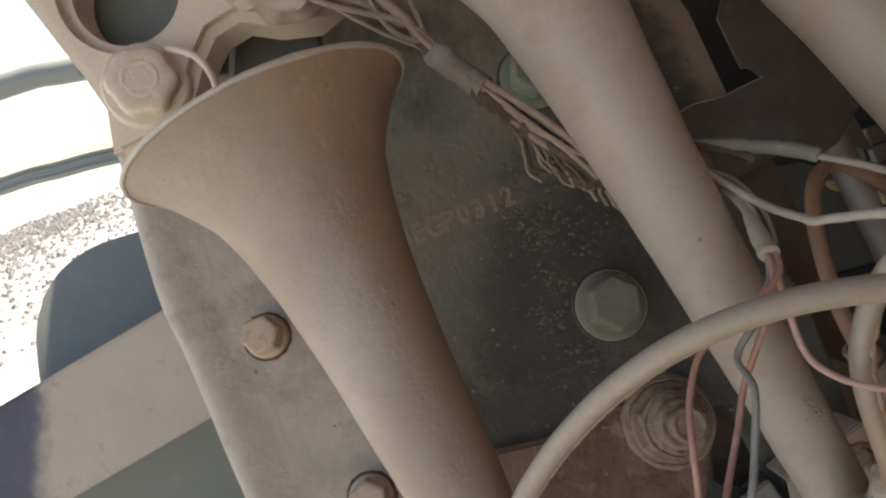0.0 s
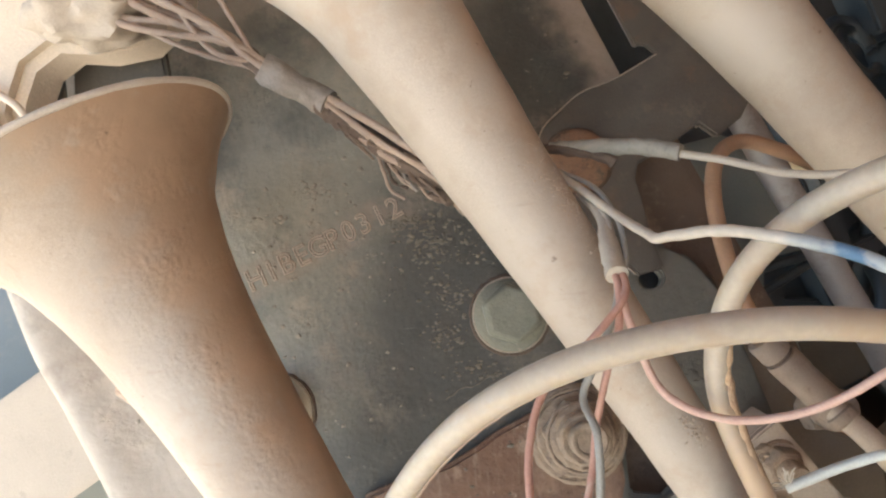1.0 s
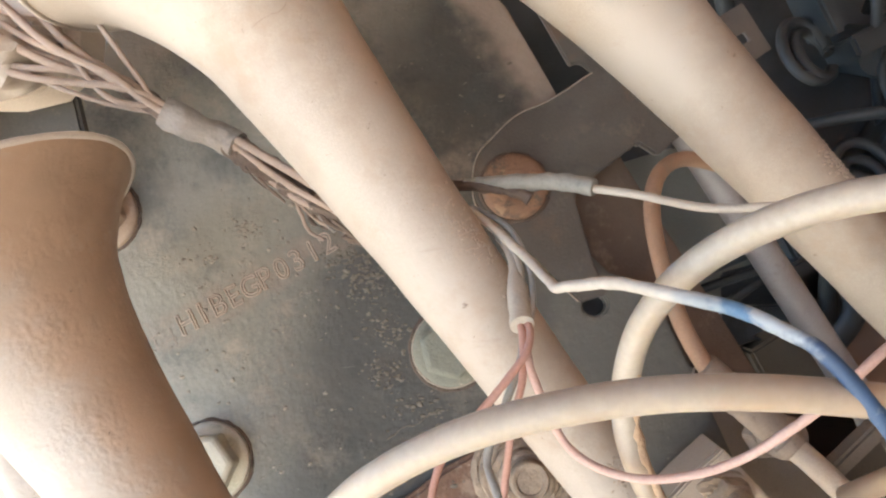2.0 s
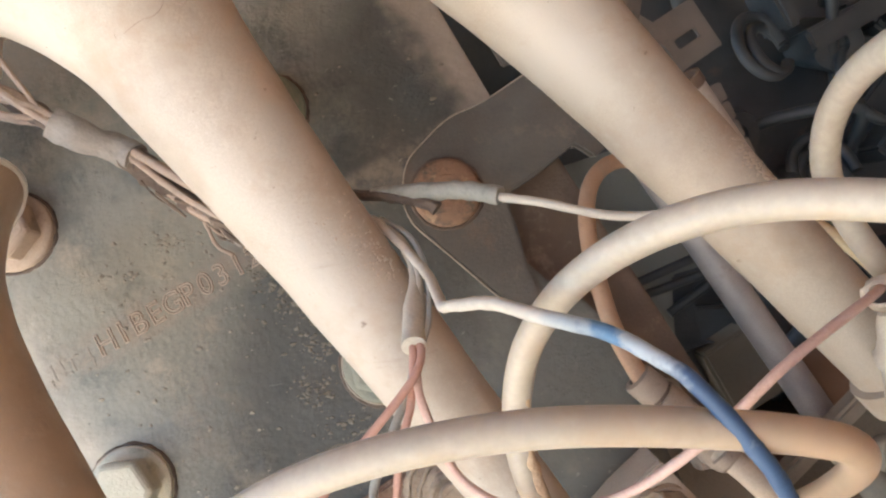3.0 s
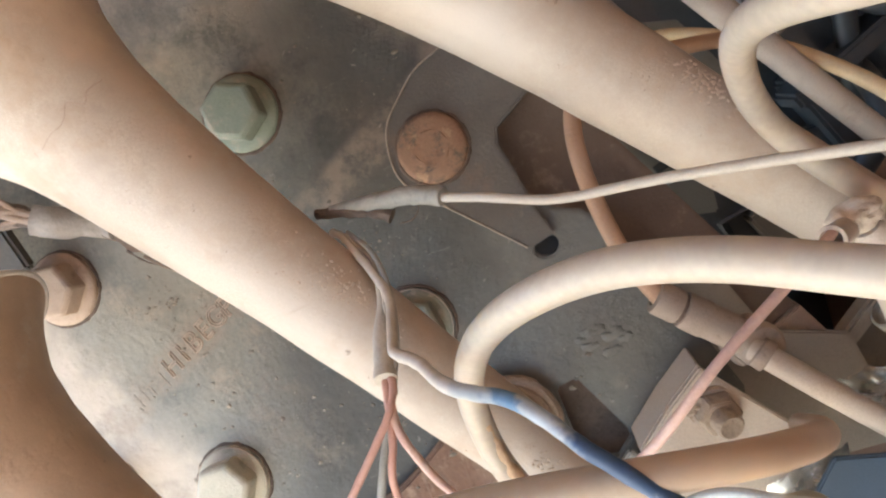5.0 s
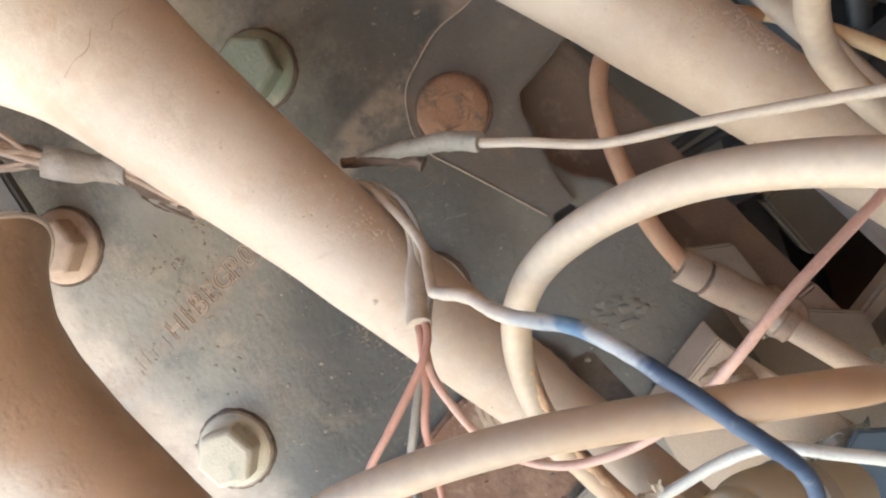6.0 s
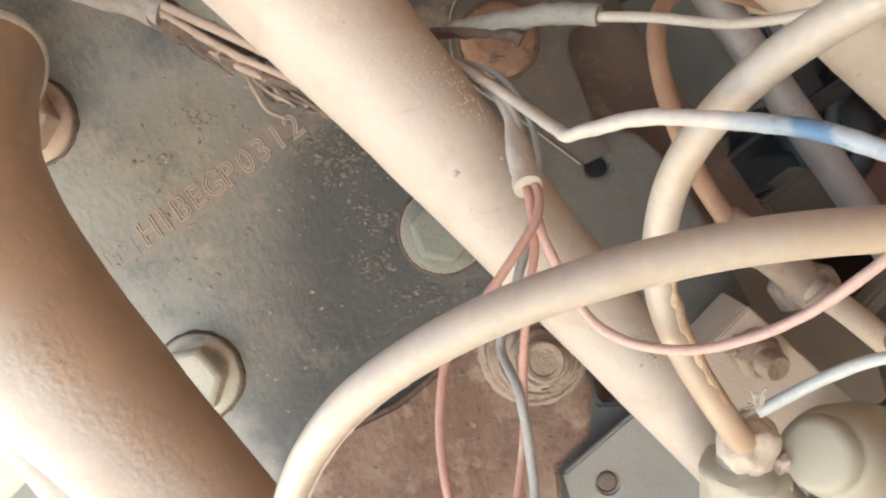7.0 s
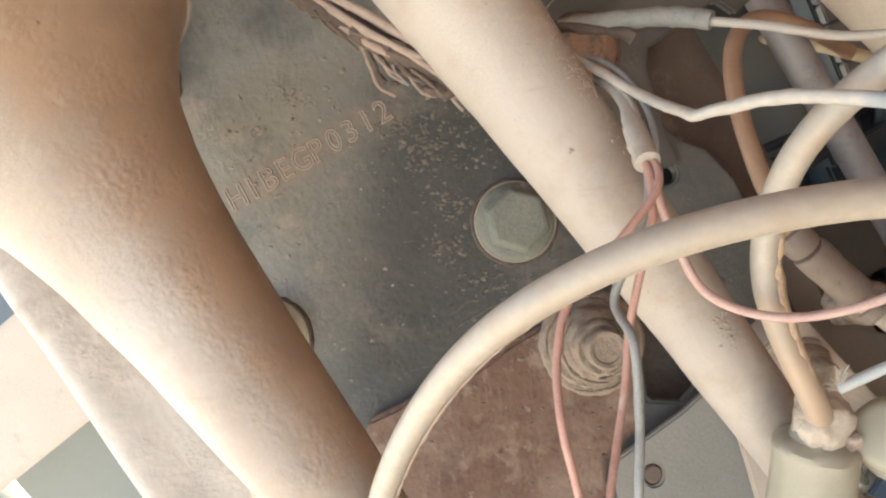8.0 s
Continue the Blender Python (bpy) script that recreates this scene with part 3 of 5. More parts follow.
def lip(bm, path, section):
    """A strip along path on the plate; section: (way inwards from the edge, height over the face)."""
    rows = []
    for i, (x, z) in enumerate(path):
        a, b = path[max(i - 1, 0)], path[min(i + 1, len(path) - 1)]
        d = Vector((b[0] - a[0], b[1] - a[1])).normalized()
        n = Vector((d.y, -d.x))
        row = []
        for s, h in section:
            px, pz = x + n.x * s, z + n.y * s
            row.append(bm.verts.new(web(px, pz, h + (0.0006 * noise.noise(Vector((px, h, pz)) * 45) if h > 0 else 0))))
        rows.append(row)
    for p, q in zip(rows, rows[1:]):
        for k in range(len(section) - 1):
            bm.faces.new((p[k], p[k + 1], q[k + 1], q[k]))
    bmesh.ops.recalc_face_normals(bm, faces=bm.faces)
    return bm


LIP = [(0.052, -0.0003), (0.046, 0.0002)] + [(0.046 - 0.0015 * k, 0.0002 + 0.0042 * (0.5 - 0.5 * math.cos(math.pi * k / 20))) for k in range(1, 21)] + [(0.016 - 0.016 * math.sin(radians(6 * k)), -0.0116 + 0.016 * math.cos(radians(6 * k))) for k in range(1, 16)] + [(0.0, -0.03), (0.012, -0.03), (0.012, -0.0125)]
part("rolled_edge", lip(bmesh.new(), [(p.x, p.z) for p in spline([(x, 0, z) for x, z in LEFT_EDGE], 14)], LIP), M_PLATE, plate, "rolled edge caked with tan dust", smooth=60)
for x, z, mat, turn, flats, fl, h in (
    (0.1285, -0.0435, M_BOLT_OLIVE, 0.12, 0.038, 0.0275, 0.018), (-0.0445, -0.0965, M_BOLT, 0.5, 0.038, 0.0275, 0.018),
    (-0.109, 0.082, M_DUSTBOLT, 0.3, 0.038, 0.0275, 0.018), (0.0735, 0.140, M_GREEN, 0.05, 0.038, 0.0275, 0.018),
    (-0.134, -0.067, M_TANBOLT, 0.9, 0.026, 0.0165, 0.020), (-0.052, -0.181, M_TANBOLT, 0.2, 0.026, 0.0165, 0.020)):
    flanged_bolt(plate, web(x, z), WEB_N, mat, flats, h, fl, turn)


def stamped(text, size):
    """Flat letters of the built-in font, as a mesh 0.8 mm thick in the xy plane."""
    cu = bpy.data.curves.new("letters", "FONT")
    cu.body, cu.size, cu.fill_mode, cu.bevel_depth, cu.bevel_resolution = text, size, "NONE", 0.00068, 1
    cu.align_x = "LEFT"
    ob = new("letters", cu)
    bpy.context.view_layer.update()
    me = bpy.data.meshes.new_from_object(ob.evaluated_get(bpy.context.evaluated_depsgraph_get()))
    bpy.data.objects.remove(ob)
    bm = bmesh.new()
    bm.from_mesh(me)
    return bm


def lay_on_web(bm, x, z, angle, out, wide=1.0):
    a = radians(angle)
    for v in bm.verts:
        u, w, h = v.co.x * wide, v.co.y, v.co.z
        v.co = web(x + u * math.cos(a) - w * math.sin(a), z + u * math.sin(a) + w * math.cos(a), out + h)
    return bm


STAMP_ARC = ((0.1493, 0.0391), (0.1601, 0.0379), (0.1635, 0.0307), (0.1563, 0.0246), (0.1471, 0.0255))
STAMP_BAR = ((0.1331, 0.0427), (0.1561, 0.0445))
LETTERS = "HIBEGP0312"
for i, ch in enumerate(LETTERS):
    x, z = -0.0508 + 0.01165 * i, -0.0076 + 0.00475 * i
    bm = stamped(ch, 0.0215)
    mid = (min(v.co.x for v in bm.verts) + max(v.co.x for v in bm.verts)) / 2
    bmesh.ops.translate(bm, verts=bm.verts, vec=(-mid, 0, 0))
    part("stamped_character", lay_on_web(bm, x, z, 20.5 + 2 * (i % 2), 0.0001, 0.92), M_STAMP, plate, "dust-filled stamped character")
for x, z, w, h in ((-0.0875, -0.0215, 0.0014, 0.012), (-0.0815, -0.0190, 0.0014, 0.012), (-0.0775, -0.0085, 0.0070, 0.0013), (-0.0745, -0.0170, 0.0014, 0.010), (-0.0650, -0.0115, 0.0070, 0.0013), (-0.0615, -0.0150, 0.0014, 0.013)):
    bm = bmesh.new()
    for v in bmesh.ops.create_cube(bm, size=1.0)["verts"]:
        v.co = Vector((v.co.x * w, v.co.y * h + h / 2, v.co.z * 0.0006))
    part("worn_mark", lay_on_web(bm, x, z, 22, 0.0), M_WORN, plate, "worn unreadable stamping")
for run in (((0.0767, -0.0981), (0.0874, -0.0922), (0.0997, -0.0894), (0.109, -0.0852), (0.1184, -0.0832)), ((0.0797, -0.1061), (0.091, -0.1017), (0.1026, -0.0974), (0.112, -0.0945))):
    pts = [p + Vector((0, 0, 0.0016 * noise.noise(p * 260))) for p in spline([web(x, z, 0.0001) for x, z in run], 6)]
    part("dried_ridge", sweep(bmesh.new(), pts, 0.0005, 7, 0.0006, 420), M_CRUMB, plate, "wavy dried dirt ridge")

mark = [web(x, z, 0.0002) for x, z in STAMP_ARC]
part("worn_mark", sweep(bmesh.new(), spline(mark, 5), 0.0004, 6, 0.0003, 300), M_BROWN, plate, "worn curved stamping")
part("worn_mark", sweep(bmesh.new(), [web(x, z, 0.0002) for x, z in STAMP_BAR], 0.0005, 6), M_BROWN, plate, "worn straight stamping")

# crumbs of dried mud on the plate
crumbs, pale_crumbs = bmesh.new(), bmesh.new()
rs = random.Random(7)
for cx, cz, sx, sz, count in ((0.085, 0.025, 0.022, 0.016, 49), (0.082, -0.015, 0.014, 0.02, 38), (0.0, 0.05, 0.03, 0.018, 33), (0.06, 0.055, 0.02, 0.012, 49), (0.09, -0.09, 0.03, 0.012, 22), (0.0, -0.05, 0.07, 0.05, 33), (-0.15, -0.09, 0.03, 0.05, 27), (0.2, 0.11, 0.03, 0.03, 16), (0.11, -0.165, 0.035, 0.03, 33), (0.22, -0.11, 0.03, 0.03, 22), (0.100, 0.012, 0.016, 0.010, 60), (0.115, -0.070, 0.016, 0.010, 33), (0.03, 0.02, 0.06, 0.03, 66), (0.02, -0.08, 0.07, 0.04, 49), (0.10, 0.09, 0.05, 0.04, 33), (0.0787, 0.0103, 0.010, 0.008, 60), (0.0659, 0.0273, 0.010, 0.006, 50), (0.0806, -0.0542, 0.006, 0.005, 36), (-0.0062, 0.0605, 0.006, 0.004, 22), (-0.0433, 0.0422, 0.008, 0.005, 22), (0.0869, -0.025, 0.008, 0.006, 40), (0.0323, 0.0075, 0.004, 0.003, 10), (0.0565, 0.0276, 0.007, 0.005, 26)):
    for _ in range(count):
        x, z, r = rs.gauss(cx, sx), rs.gauss(cz, sz), rs.uniform(0.0003, 0.0009) * rs.choice((0.6, 0.9, 1, 1.6, 2.2))
        if x < -0.2 or x > 0.24:
            continue
        made = bmesh.ops.create_icosphere(pale_crumbs if x < 0.045 else crumbs, subdivisions=1, radius=r)
        c = web(x, z, 0.0001 + (0.010 if z < -0.158 + 0.38 * max(x, 0) and x > 0.02 else 0))
        for v in made["verts"]:
            v.co = c + Vector((v.co.x * rs.uniform(0.5, 2.0), v.co.y * 0.55, v.co.z * rs.uniform(0.5, 1.4)))
flakes, pale_flakes = bmesh.new(), bmesh.new()
for cx, cz, sx, sz, count in ((0.0787, 0.0103, 0.011, 0.008, 34), (0.0659, 0.0273, 0.010, 0.006, 26), (0.0806, -0.0542, 0.006, 0.005, 18), (0.0869, -0.025, 0.009, 0.007, 22), (0.1, -0.082, 0.014, 0.006, 22), (-0.0062, 0.0605, 0.006, 0.004, 12), (-0.0433, 0.0422, 0.008, 0.005, 10), (0.0565, 0.0276, 0.007, 0.005, 12), (0.03, -0.01, 0.06, 0.05, 40), (0.11, -0.16, 0.03, 0.02, 14)):
    for _ in range(count):
        x, z, r, lift = rs.gauss(cx, sx), rs.gauss(cz, sz), rs.uniform(0.0007, 0.0021), 0.0100 if cz < -0.15 else 0.0
        if x < -0.2 or x > 0.24:
            continue
        turn, n = rs.uniform(0, 6.28), rs.choice((5, 6, 7))
        edge = [(turn + 6.283 * k / n, r * rs.uniform(0.55, 1.2)) for k in range(n)]
        bed = pale_flakes if x < 0.045 else flakes
        low = [bed.verts.new(web(x + q * 1.3 * math.cos(a), z + 0.75 * q * math.sin(a), lift - 0.0002)) for a, q in edge]
        top = [bed.verts.new(web(x + 0.8 * q * 1.3 * math.cos(a), z + 0.6 * q * math.sin(a), lift + rs.uniform(0.0003, 0.0011))) for a, q in edge]
        for k in range(n):
            bed.faces.new((low[k], low[(k + 1) % n], top[(k + 1) % n], top[k]))
        bed.faces.new(top)
solo("dirt_flakes", flakes, M_FLAKE, "lifted flakes of dried dirt on the plate", "dirt flakes", kind="stuff", smooth=20)
solo("dirt_flakes", pale_flakes, M_PALECRUMB, "pale lifted flakes of dried dirt beside the stamping", "dirt flakes", kind="stuff", smooth=20)
solo("mud_crumbs", pale_crumbs, M_PALECRUMB, "pale dried mud crumbs beside the stamping", "mud crumbs", kind="stuff")
solo("mud_crumbs", crumbs, M_CRUMB, "scattered dried mud crumbs on the dusty plate", "mud crumbs", kind="stuff")

# ---- lug with a rusty bolt ----
lug = thing("mounting_lug", web(0.2, 0.0), "dark curved mounting lug with a rusty bolt", "mounting bracket")
lug_out = [(0.2596, 0.1400), (0.2247, 0.1235), (0.199, 0.1155), (0.1777, 0.1003), (0.1665, 0.0900), (0.1610, 0.0765), (0.1588, 0.0600), (0.1625, 0.0465), (0.1700, 0.0370), (0.1795, 0.0265), (0.2225, -0.0235), (0.2431, -0.0200), (0.2365, 0.0040), (0.2336, 0.0324), (0.2308, 0.0473), (0.2345, 0.0580), (0.2515, 0.0658), (0.2828, 0.0835), (0.2954, 0.0722), (0.3154, 0.0854), (0.345, 0.13), (0.30, 0.17)]
part("lug_plate", slab(bmesh.new(), lug_out, lambda x, z: web(x, z, 0.006), 0.007, 0.0018), M_LUG, lug)
# edge highlight of the lug, drawn as a pale strip
part("lug_lip", sweep(bmesh.new(), spline([web(x, z, 0.0058) for x, z in ((0.2590, 0.1395), (0.2247, 0.1232), (0.199, 0.1152), (0.1777, 0.1000), (0.1668, 0.0898), (0.1613, 0.0765), (0.1592, 0.0600), (0.1628, 0.0467), (0.1700, 0.0370), (0.1795, 0.0265), (0.2, 0.0027), (0.2215, -0.0225))], 6), 0.0006, 8), M_PALELINE, lug, "pale line painting the highlight along the lug's edge")
flanged_bolt(lug, web(0.1895, 0.0630, 0.006), WEB_N, M_RUSTBOLT, 0.028, 0.0012, 0.0240, 0.4, "flat rust-covered bolt head")
upper_clip = [(0.2275, 0.1920), (0.2440, 0.1475), (0.2480, 0.1490), (0.2530, 0.1478), (0.2600, 0.1400), (0.33, 0.12), (0.36, 0.20), (0.30, 0.27), (0.24, 0.235)]
part("clip_plate", slab(bmesh.new(), upper_clip, lambda x, z: web(x, z, 0.004), 0.005, 0.0012), M_LUG, lug, "grey dusty clip plate")

# added black sheet: gives the notch its deep shade by colour
part("notch_shade", slab(bmesh.new(), [(0.218, -0.042), (0.218, -0.012), (0.252, -0.012), (0.252, -0.042)], lambda x, z: web(x, z, -0.020), 0.004, 0.001), M_DARK, plate, "dark sheet standing in for the shade behind the notch")

# sheet behind the cut-out, coloured as the shadow between plate and bracket
part("gap_shade", slab(bmesh.new(), [(0.19, -0.105), (0.222, -0.105), (0.246, -0.168), (0.225, -0.186), (0.19, -0.182)], lambda x, z: web(x, z, -0.024), 0.004, 0.001), M_TAPE_DARK, plate, "dark brown sheet standing in for shade in the gap")
part("hole_recess", turned(bmesh.new(), web(HOLE_X, HOLE_Z, -0.014), -WEB_N, ((0, 0.013), (0.02, 0.013), (0.02, 0.0)), 24), M_DARK, plate, "black recess behind the round hole")

# low blisters of dried dirt on the plate
for x, z, w, h, out in ((0.2390, -0.0925, 0.0080, 0.0052, 0.0011), (0.2500, -0.0985, 0.0085, 0.0055, 0.0013), (0.2575, -0.1035, 0.0060, 0.0042, 0.0010), (0.2340, -0.1010, 0.0065, 0.0040, 0.0009), (0.2450, -0.1085, 0.0075, 0.0035, 0.0010), (0.2290, -0.0945, 0.0040, 0.0030, 0.0008)):
    part("dirt_blister", lump(bmesh.new(), web(x, z, -0.0003), (w, out, h), 0.45, 40, 3), M_PLATE, plate, "low blister of dried dirt")

# ---- rusty lower plate with a stud ----
low = thing("rusty_lower_plate", web(0.1, -0.3), "rust-brown lower plate with a studded nut", "steel plate")
low_out = [(0.0130, -0.1545), (0.0435, -0.1452), (0.0744, -0.1385), (0.0950, -0.1290), (0.1114, -0.1195), (0.1397, -0.1085), (0.165, -0.1020), (0.184, -0.108), (0.194, -0.130), (0.1946, -0.1608), (0.187, -0.186), (0.164, -0.199), (0.15, -0.30), (0.02, -0.40), (-0.03, -0.36), (0.002, -0.21)]
part("plate_body", slab(bmesh.new(), low_out, lambda x, z: web(x, z, 0.010), 0.009, 0.003), M_RUST, low)
STUD = web(0.1650, -0.1260, 0.010)
def muddy(bm, amount, grain=140.0):
    """Roughens the surface as caked mud does."""
    bm.normal_update()
    for v in bm.verts:
        v.co += v.normal * amount * (noise.noise(v.co * grain) + 0.5 * noise.noise(v.co * grain * 2.7))
    return bm


def ringed(profile, sides=64, amount=0.0014, grain=190.0):
    fine = []
    for (h0, r0), (h1, r1) in zip(profile, profile[1:]):
        fine += [(h0 + (h1 - h0) * k / 3, r0 + (r1 - r0) * k / 3) for k in range(3)]
    return muddy(turned(bmesh.new(), STUD, WEB_N, fine + [profile[-1]], sides), amount, grain)


M_STUD = material("mud_caked_nut", ((0.25, 0.182, 0.13), (0.385, 0.295, 0.215)), 150, 0.9, 0.6, fine=600, stain=(0.24, 0.175, 0.13), stain_scale=60, stain_at=0.56)
nut = part("nut", muddy(hexagon(bmesh.new(), STUD + WEB_N * 0.007, WEB_N, 0.044, 0.014, 0.35), 0.0010), M_STUD, low, "mud-caked nut")
part("washer", ringed(((0, 0.0345), (0.003, 0.0340), (0.0045, 0.0325), (0.0050, 0.0290), (0.0075, 0.0280), (0.0080, 0.0200))), M_STUD, nut)
part("lock_nut", ringed(((0.018, 0.0215), (0.0225, 0.0215), (0.0240, 0.0195), (0.0245, 0.0178), (0.0330, 0.0170), (0.0345, 0.0155), (0.0345, 0.0100))), M_STUD, nut, "round lock nut")
STUD_S = WEB_N.orthogonal().normalized()
for r, out, q0, q1 in ((0.0318, 0.0048, 0.2, 2.9), (0.0305, 0.0050, 3.3, 5.6), (0.0262, 0.0078, 1.0, 4.6), (0.0232, 0.0205, 4.0, 7.2), (0.0200, 0.0245, 0.6, 3.0), (0.0152, 0.0345, 2.4, 5.9)):
    arc = [STUD + WEB_N * (out + 0.0012 * noise.noise(Vector((q * 2.1, r * 300, 3)))) + r * (1 + 0.045 * noise.noise(Vector((q * 1.7, r * 500, 0)))) * (math.cos(q) * STUD_S + math.sin(q) * WEB_N.cross(STUD_S)) for q in [q0 + (q1 - q0) * k / 30 for k in range(31)]]
    part("mud_ridge", sweep(bmesh.new(), arc, lambda u: 0.0003 + 0.0011 * math.sin(math.pi * u) ** 0.5, 8, 0.0012, 380), M_STUD, nut, "torn ridge of caked mud")
part("stud", ringed(((0.030, 0.0120), (0.044, 0.0120), (0.0455, 0.0108), (0.0450, 0.0085), (0.0440, 0.0078), (0.0440, 0.0001)), 28, 0.0004), M_STUD, nut, "stud end with a shallow rim")

# ---- grey bracket with a hole ----
hole_bracket = thing("grey_bracket", (0.22, 0.50, -0.26), "grey dusty angle bracket with one round hole", "bracket")


def flat(y0, sx=0.0, sz=0.0):
    return lambda x, z: Vector((x, y0 + sx * x + sz * z, z))


hole = [(0.1893 + 0.0062 * math.cos(2 * math.pi * k / 20), -0.2105 + 0.0062 * math.sin(2 * math.pi * k / 20)) for k in range(20)]
part("bracket_plate", slab(bmesh.new(), [(0.1645, -0.1990), (0.2140, -0.1740), (0.2310, -0.1630), (0.262, -0.207), (0.27, -0.30), (0.17, -0.30)], lambda x, z: web(x, z, 0.020), 0.006, 0.0015, (hole,)), M_BRACKET, hole_bracket)
part("plug", turned(bmesh.new(), web(0.1893, -0.2105, 0.012), WEB_N, ((0, 0.0058), (0.0085, 0.0058), (0.0095, 0.0048), (0.0096, 0)), 20), M_BROWN, hole_bracket, "dusty plug in the hole")


# ---- air horns ----
def air_horn(tip, foot, flare, label, mat, base=True, crust=None):
    """A trumpet whose mouth is at tip and whose throat is at foot. flare: (way from the mouth, outer radius).
    crust: (from, to, angle there, angle here, fan, height) of a scaly band along its skin."""
    tip, foot = Vector(tip), Vector(foot)
    d = (foot - tip).normalized()
    horn = thing("air_horn", foot, label, "air horn", "trumpet air horns")
    hs = np.array([p[0] for p in flare])
    rs_ = np.array([p[1] for p in flare])
    # smooth the outline of the flare
    count = 480 if crust else 80
    grid = hs[0] + (hs[-1] - hs[0]) * np.linspace(0, 1, count) ** (1.25 if crust else 1.7)
    rad = np.interp(grid, hs, rs_)
    for _ in range(60 if crust else 3):
        rad[1:-1] = (rad[:-2] + 2 * rad[1:-1] + rad[2:]) / 4
    outer = [(float(h), float(r)) for h, r in zip(grid, rad)]
    inner = [(h, r - 0.0022) for h, r in outer[::count // 40]]
    profile = outer[::-1] + [(outer[0][0] - 0.001, outer[0][1] - 0.001)] + inner[:-1]
    bm = turned(bmesh.new(), tip, d, profile, 400 if crust else 96)
    front = Vector((0, -1, 0))
    front = (front - d * front.dot(d)).normalized()
    aside = front.cross(d)
    for v in bm.verts:
        h = (v.co - tip).dot(d)
        away = (v.co - (tip + d * h)).normalized()
        k = 0.0006 * noise.noise(v.co * 35)
        if crust:
            u = (h - crust[0]) / (crust[1] - crust[0])
            w = (math.atan2(away.dot(aside), away.dot(front)) - crust[2] - (crust[3] - crust[2]) * u) / crust[4]
            band = math.exp(-w * w) * max(0.0, min(1.0, 6 * u, 6 * (1 - u)))
            if band > 0.05:
                band *= 0.5 + noise.noise(v.co * 60)
                scale = max(0.0, noise.noise(v.co * 430) + 0.05) + 0.8 * max(0.0, noise.noise(v.co * 850))
                k += crust[5] * max(0.0, band) * scale
        v.co += away * k
    part("trumpet", bm, mat, horn, smooth=60)
    r = outer[0][1]
    bead = [tip + d * 0.0005 + (r - 0.0006) * (math.cos(a) * d.orthogonal().normalized() + math.sin(a) * d.cross(d.orthogonal().normalized())) for a in [2 * math.pi * k / 96 for k in range(97)]]
    part("rolled_rim", sweep(bmesh.new(), bead, 0.0016, 10, 0.0004, 120, cap=False), M_RIM, horn, "worn bare rolled rim")
    if base:
        t = outer[-1][1]
        part("throat_collar", turned(bmesh.new(), foot - d * 0.006, d, ((0, t), (0.001, t + 0.004), (0.016, t + 0.004), (0.018, t + 0.001), (0.03, t - 0.002), (0.03, 0)), 32), M_HORN, horn)
    return horn


A1, B1 = Vector((-0.0973, 0.3946, 0.0665)), Vector((0.0306, 0.3733, -0.1724))
D1 = (B1 - A1).normalized()
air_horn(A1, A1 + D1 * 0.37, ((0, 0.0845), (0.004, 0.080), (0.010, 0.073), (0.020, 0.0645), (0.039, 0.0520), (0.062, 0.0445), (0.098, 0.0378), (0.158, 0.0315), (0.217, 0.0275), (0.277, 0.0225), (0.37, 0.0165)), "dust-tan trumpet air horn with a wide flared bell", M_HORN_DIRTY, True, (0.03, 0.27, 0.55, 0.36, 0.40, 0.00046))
A2, B2 = Vector((0.0353, 0.4035, 0.1948)), Vector((0.2289, 0.3858, -0.1526))
D2 = (B2 - A2).normalized()
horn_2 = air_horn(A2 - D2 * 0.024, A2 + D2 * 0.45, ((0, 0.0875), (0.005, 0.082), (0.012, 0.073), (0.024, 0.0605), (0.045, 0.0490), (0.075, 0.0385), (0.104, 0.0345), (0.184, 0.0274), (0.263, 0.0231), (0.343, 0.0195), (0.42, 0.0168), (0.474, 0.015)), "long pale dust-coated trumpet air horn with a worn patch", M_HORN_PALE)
A3, B3 = Vector((0.1555, 0.4153, 0.2614)), Vector((0.4221, 0.3962, -0.1118))
D3 = (B3 - A3).normalized()
air_horn(A3 - D3 * 0.03, A3 + D3 * 0.40, ((0, 0.088), (0.006, 0.083), (0.018, 0.072), (0.030, 0.0640), (0.060, 0.050), (0.10, 0.0418), (0.145, 0.0345), (0.19, 0.0287), (0.26, 0.0243), (0.33, 0.0213), (0.43, 0.0190)), "long dust-coated trumpet air horn with mud specks", M_HORN)

# mud specks and hairline cracks on the horns
def horn_side(p0, dd, flare_at, h, ang):
    """A point on a horn's skin, h metres along it and turned by ang from its front."""
    f = Vector((0, -1, 0))
    f = (f - dd * f.dot(dd)).normalized()
    return p0 + dd * h + (math.cos(ang) * f + math.sin(ang) * f.cross(dd)) * float(np.interp(h, *flare_at))


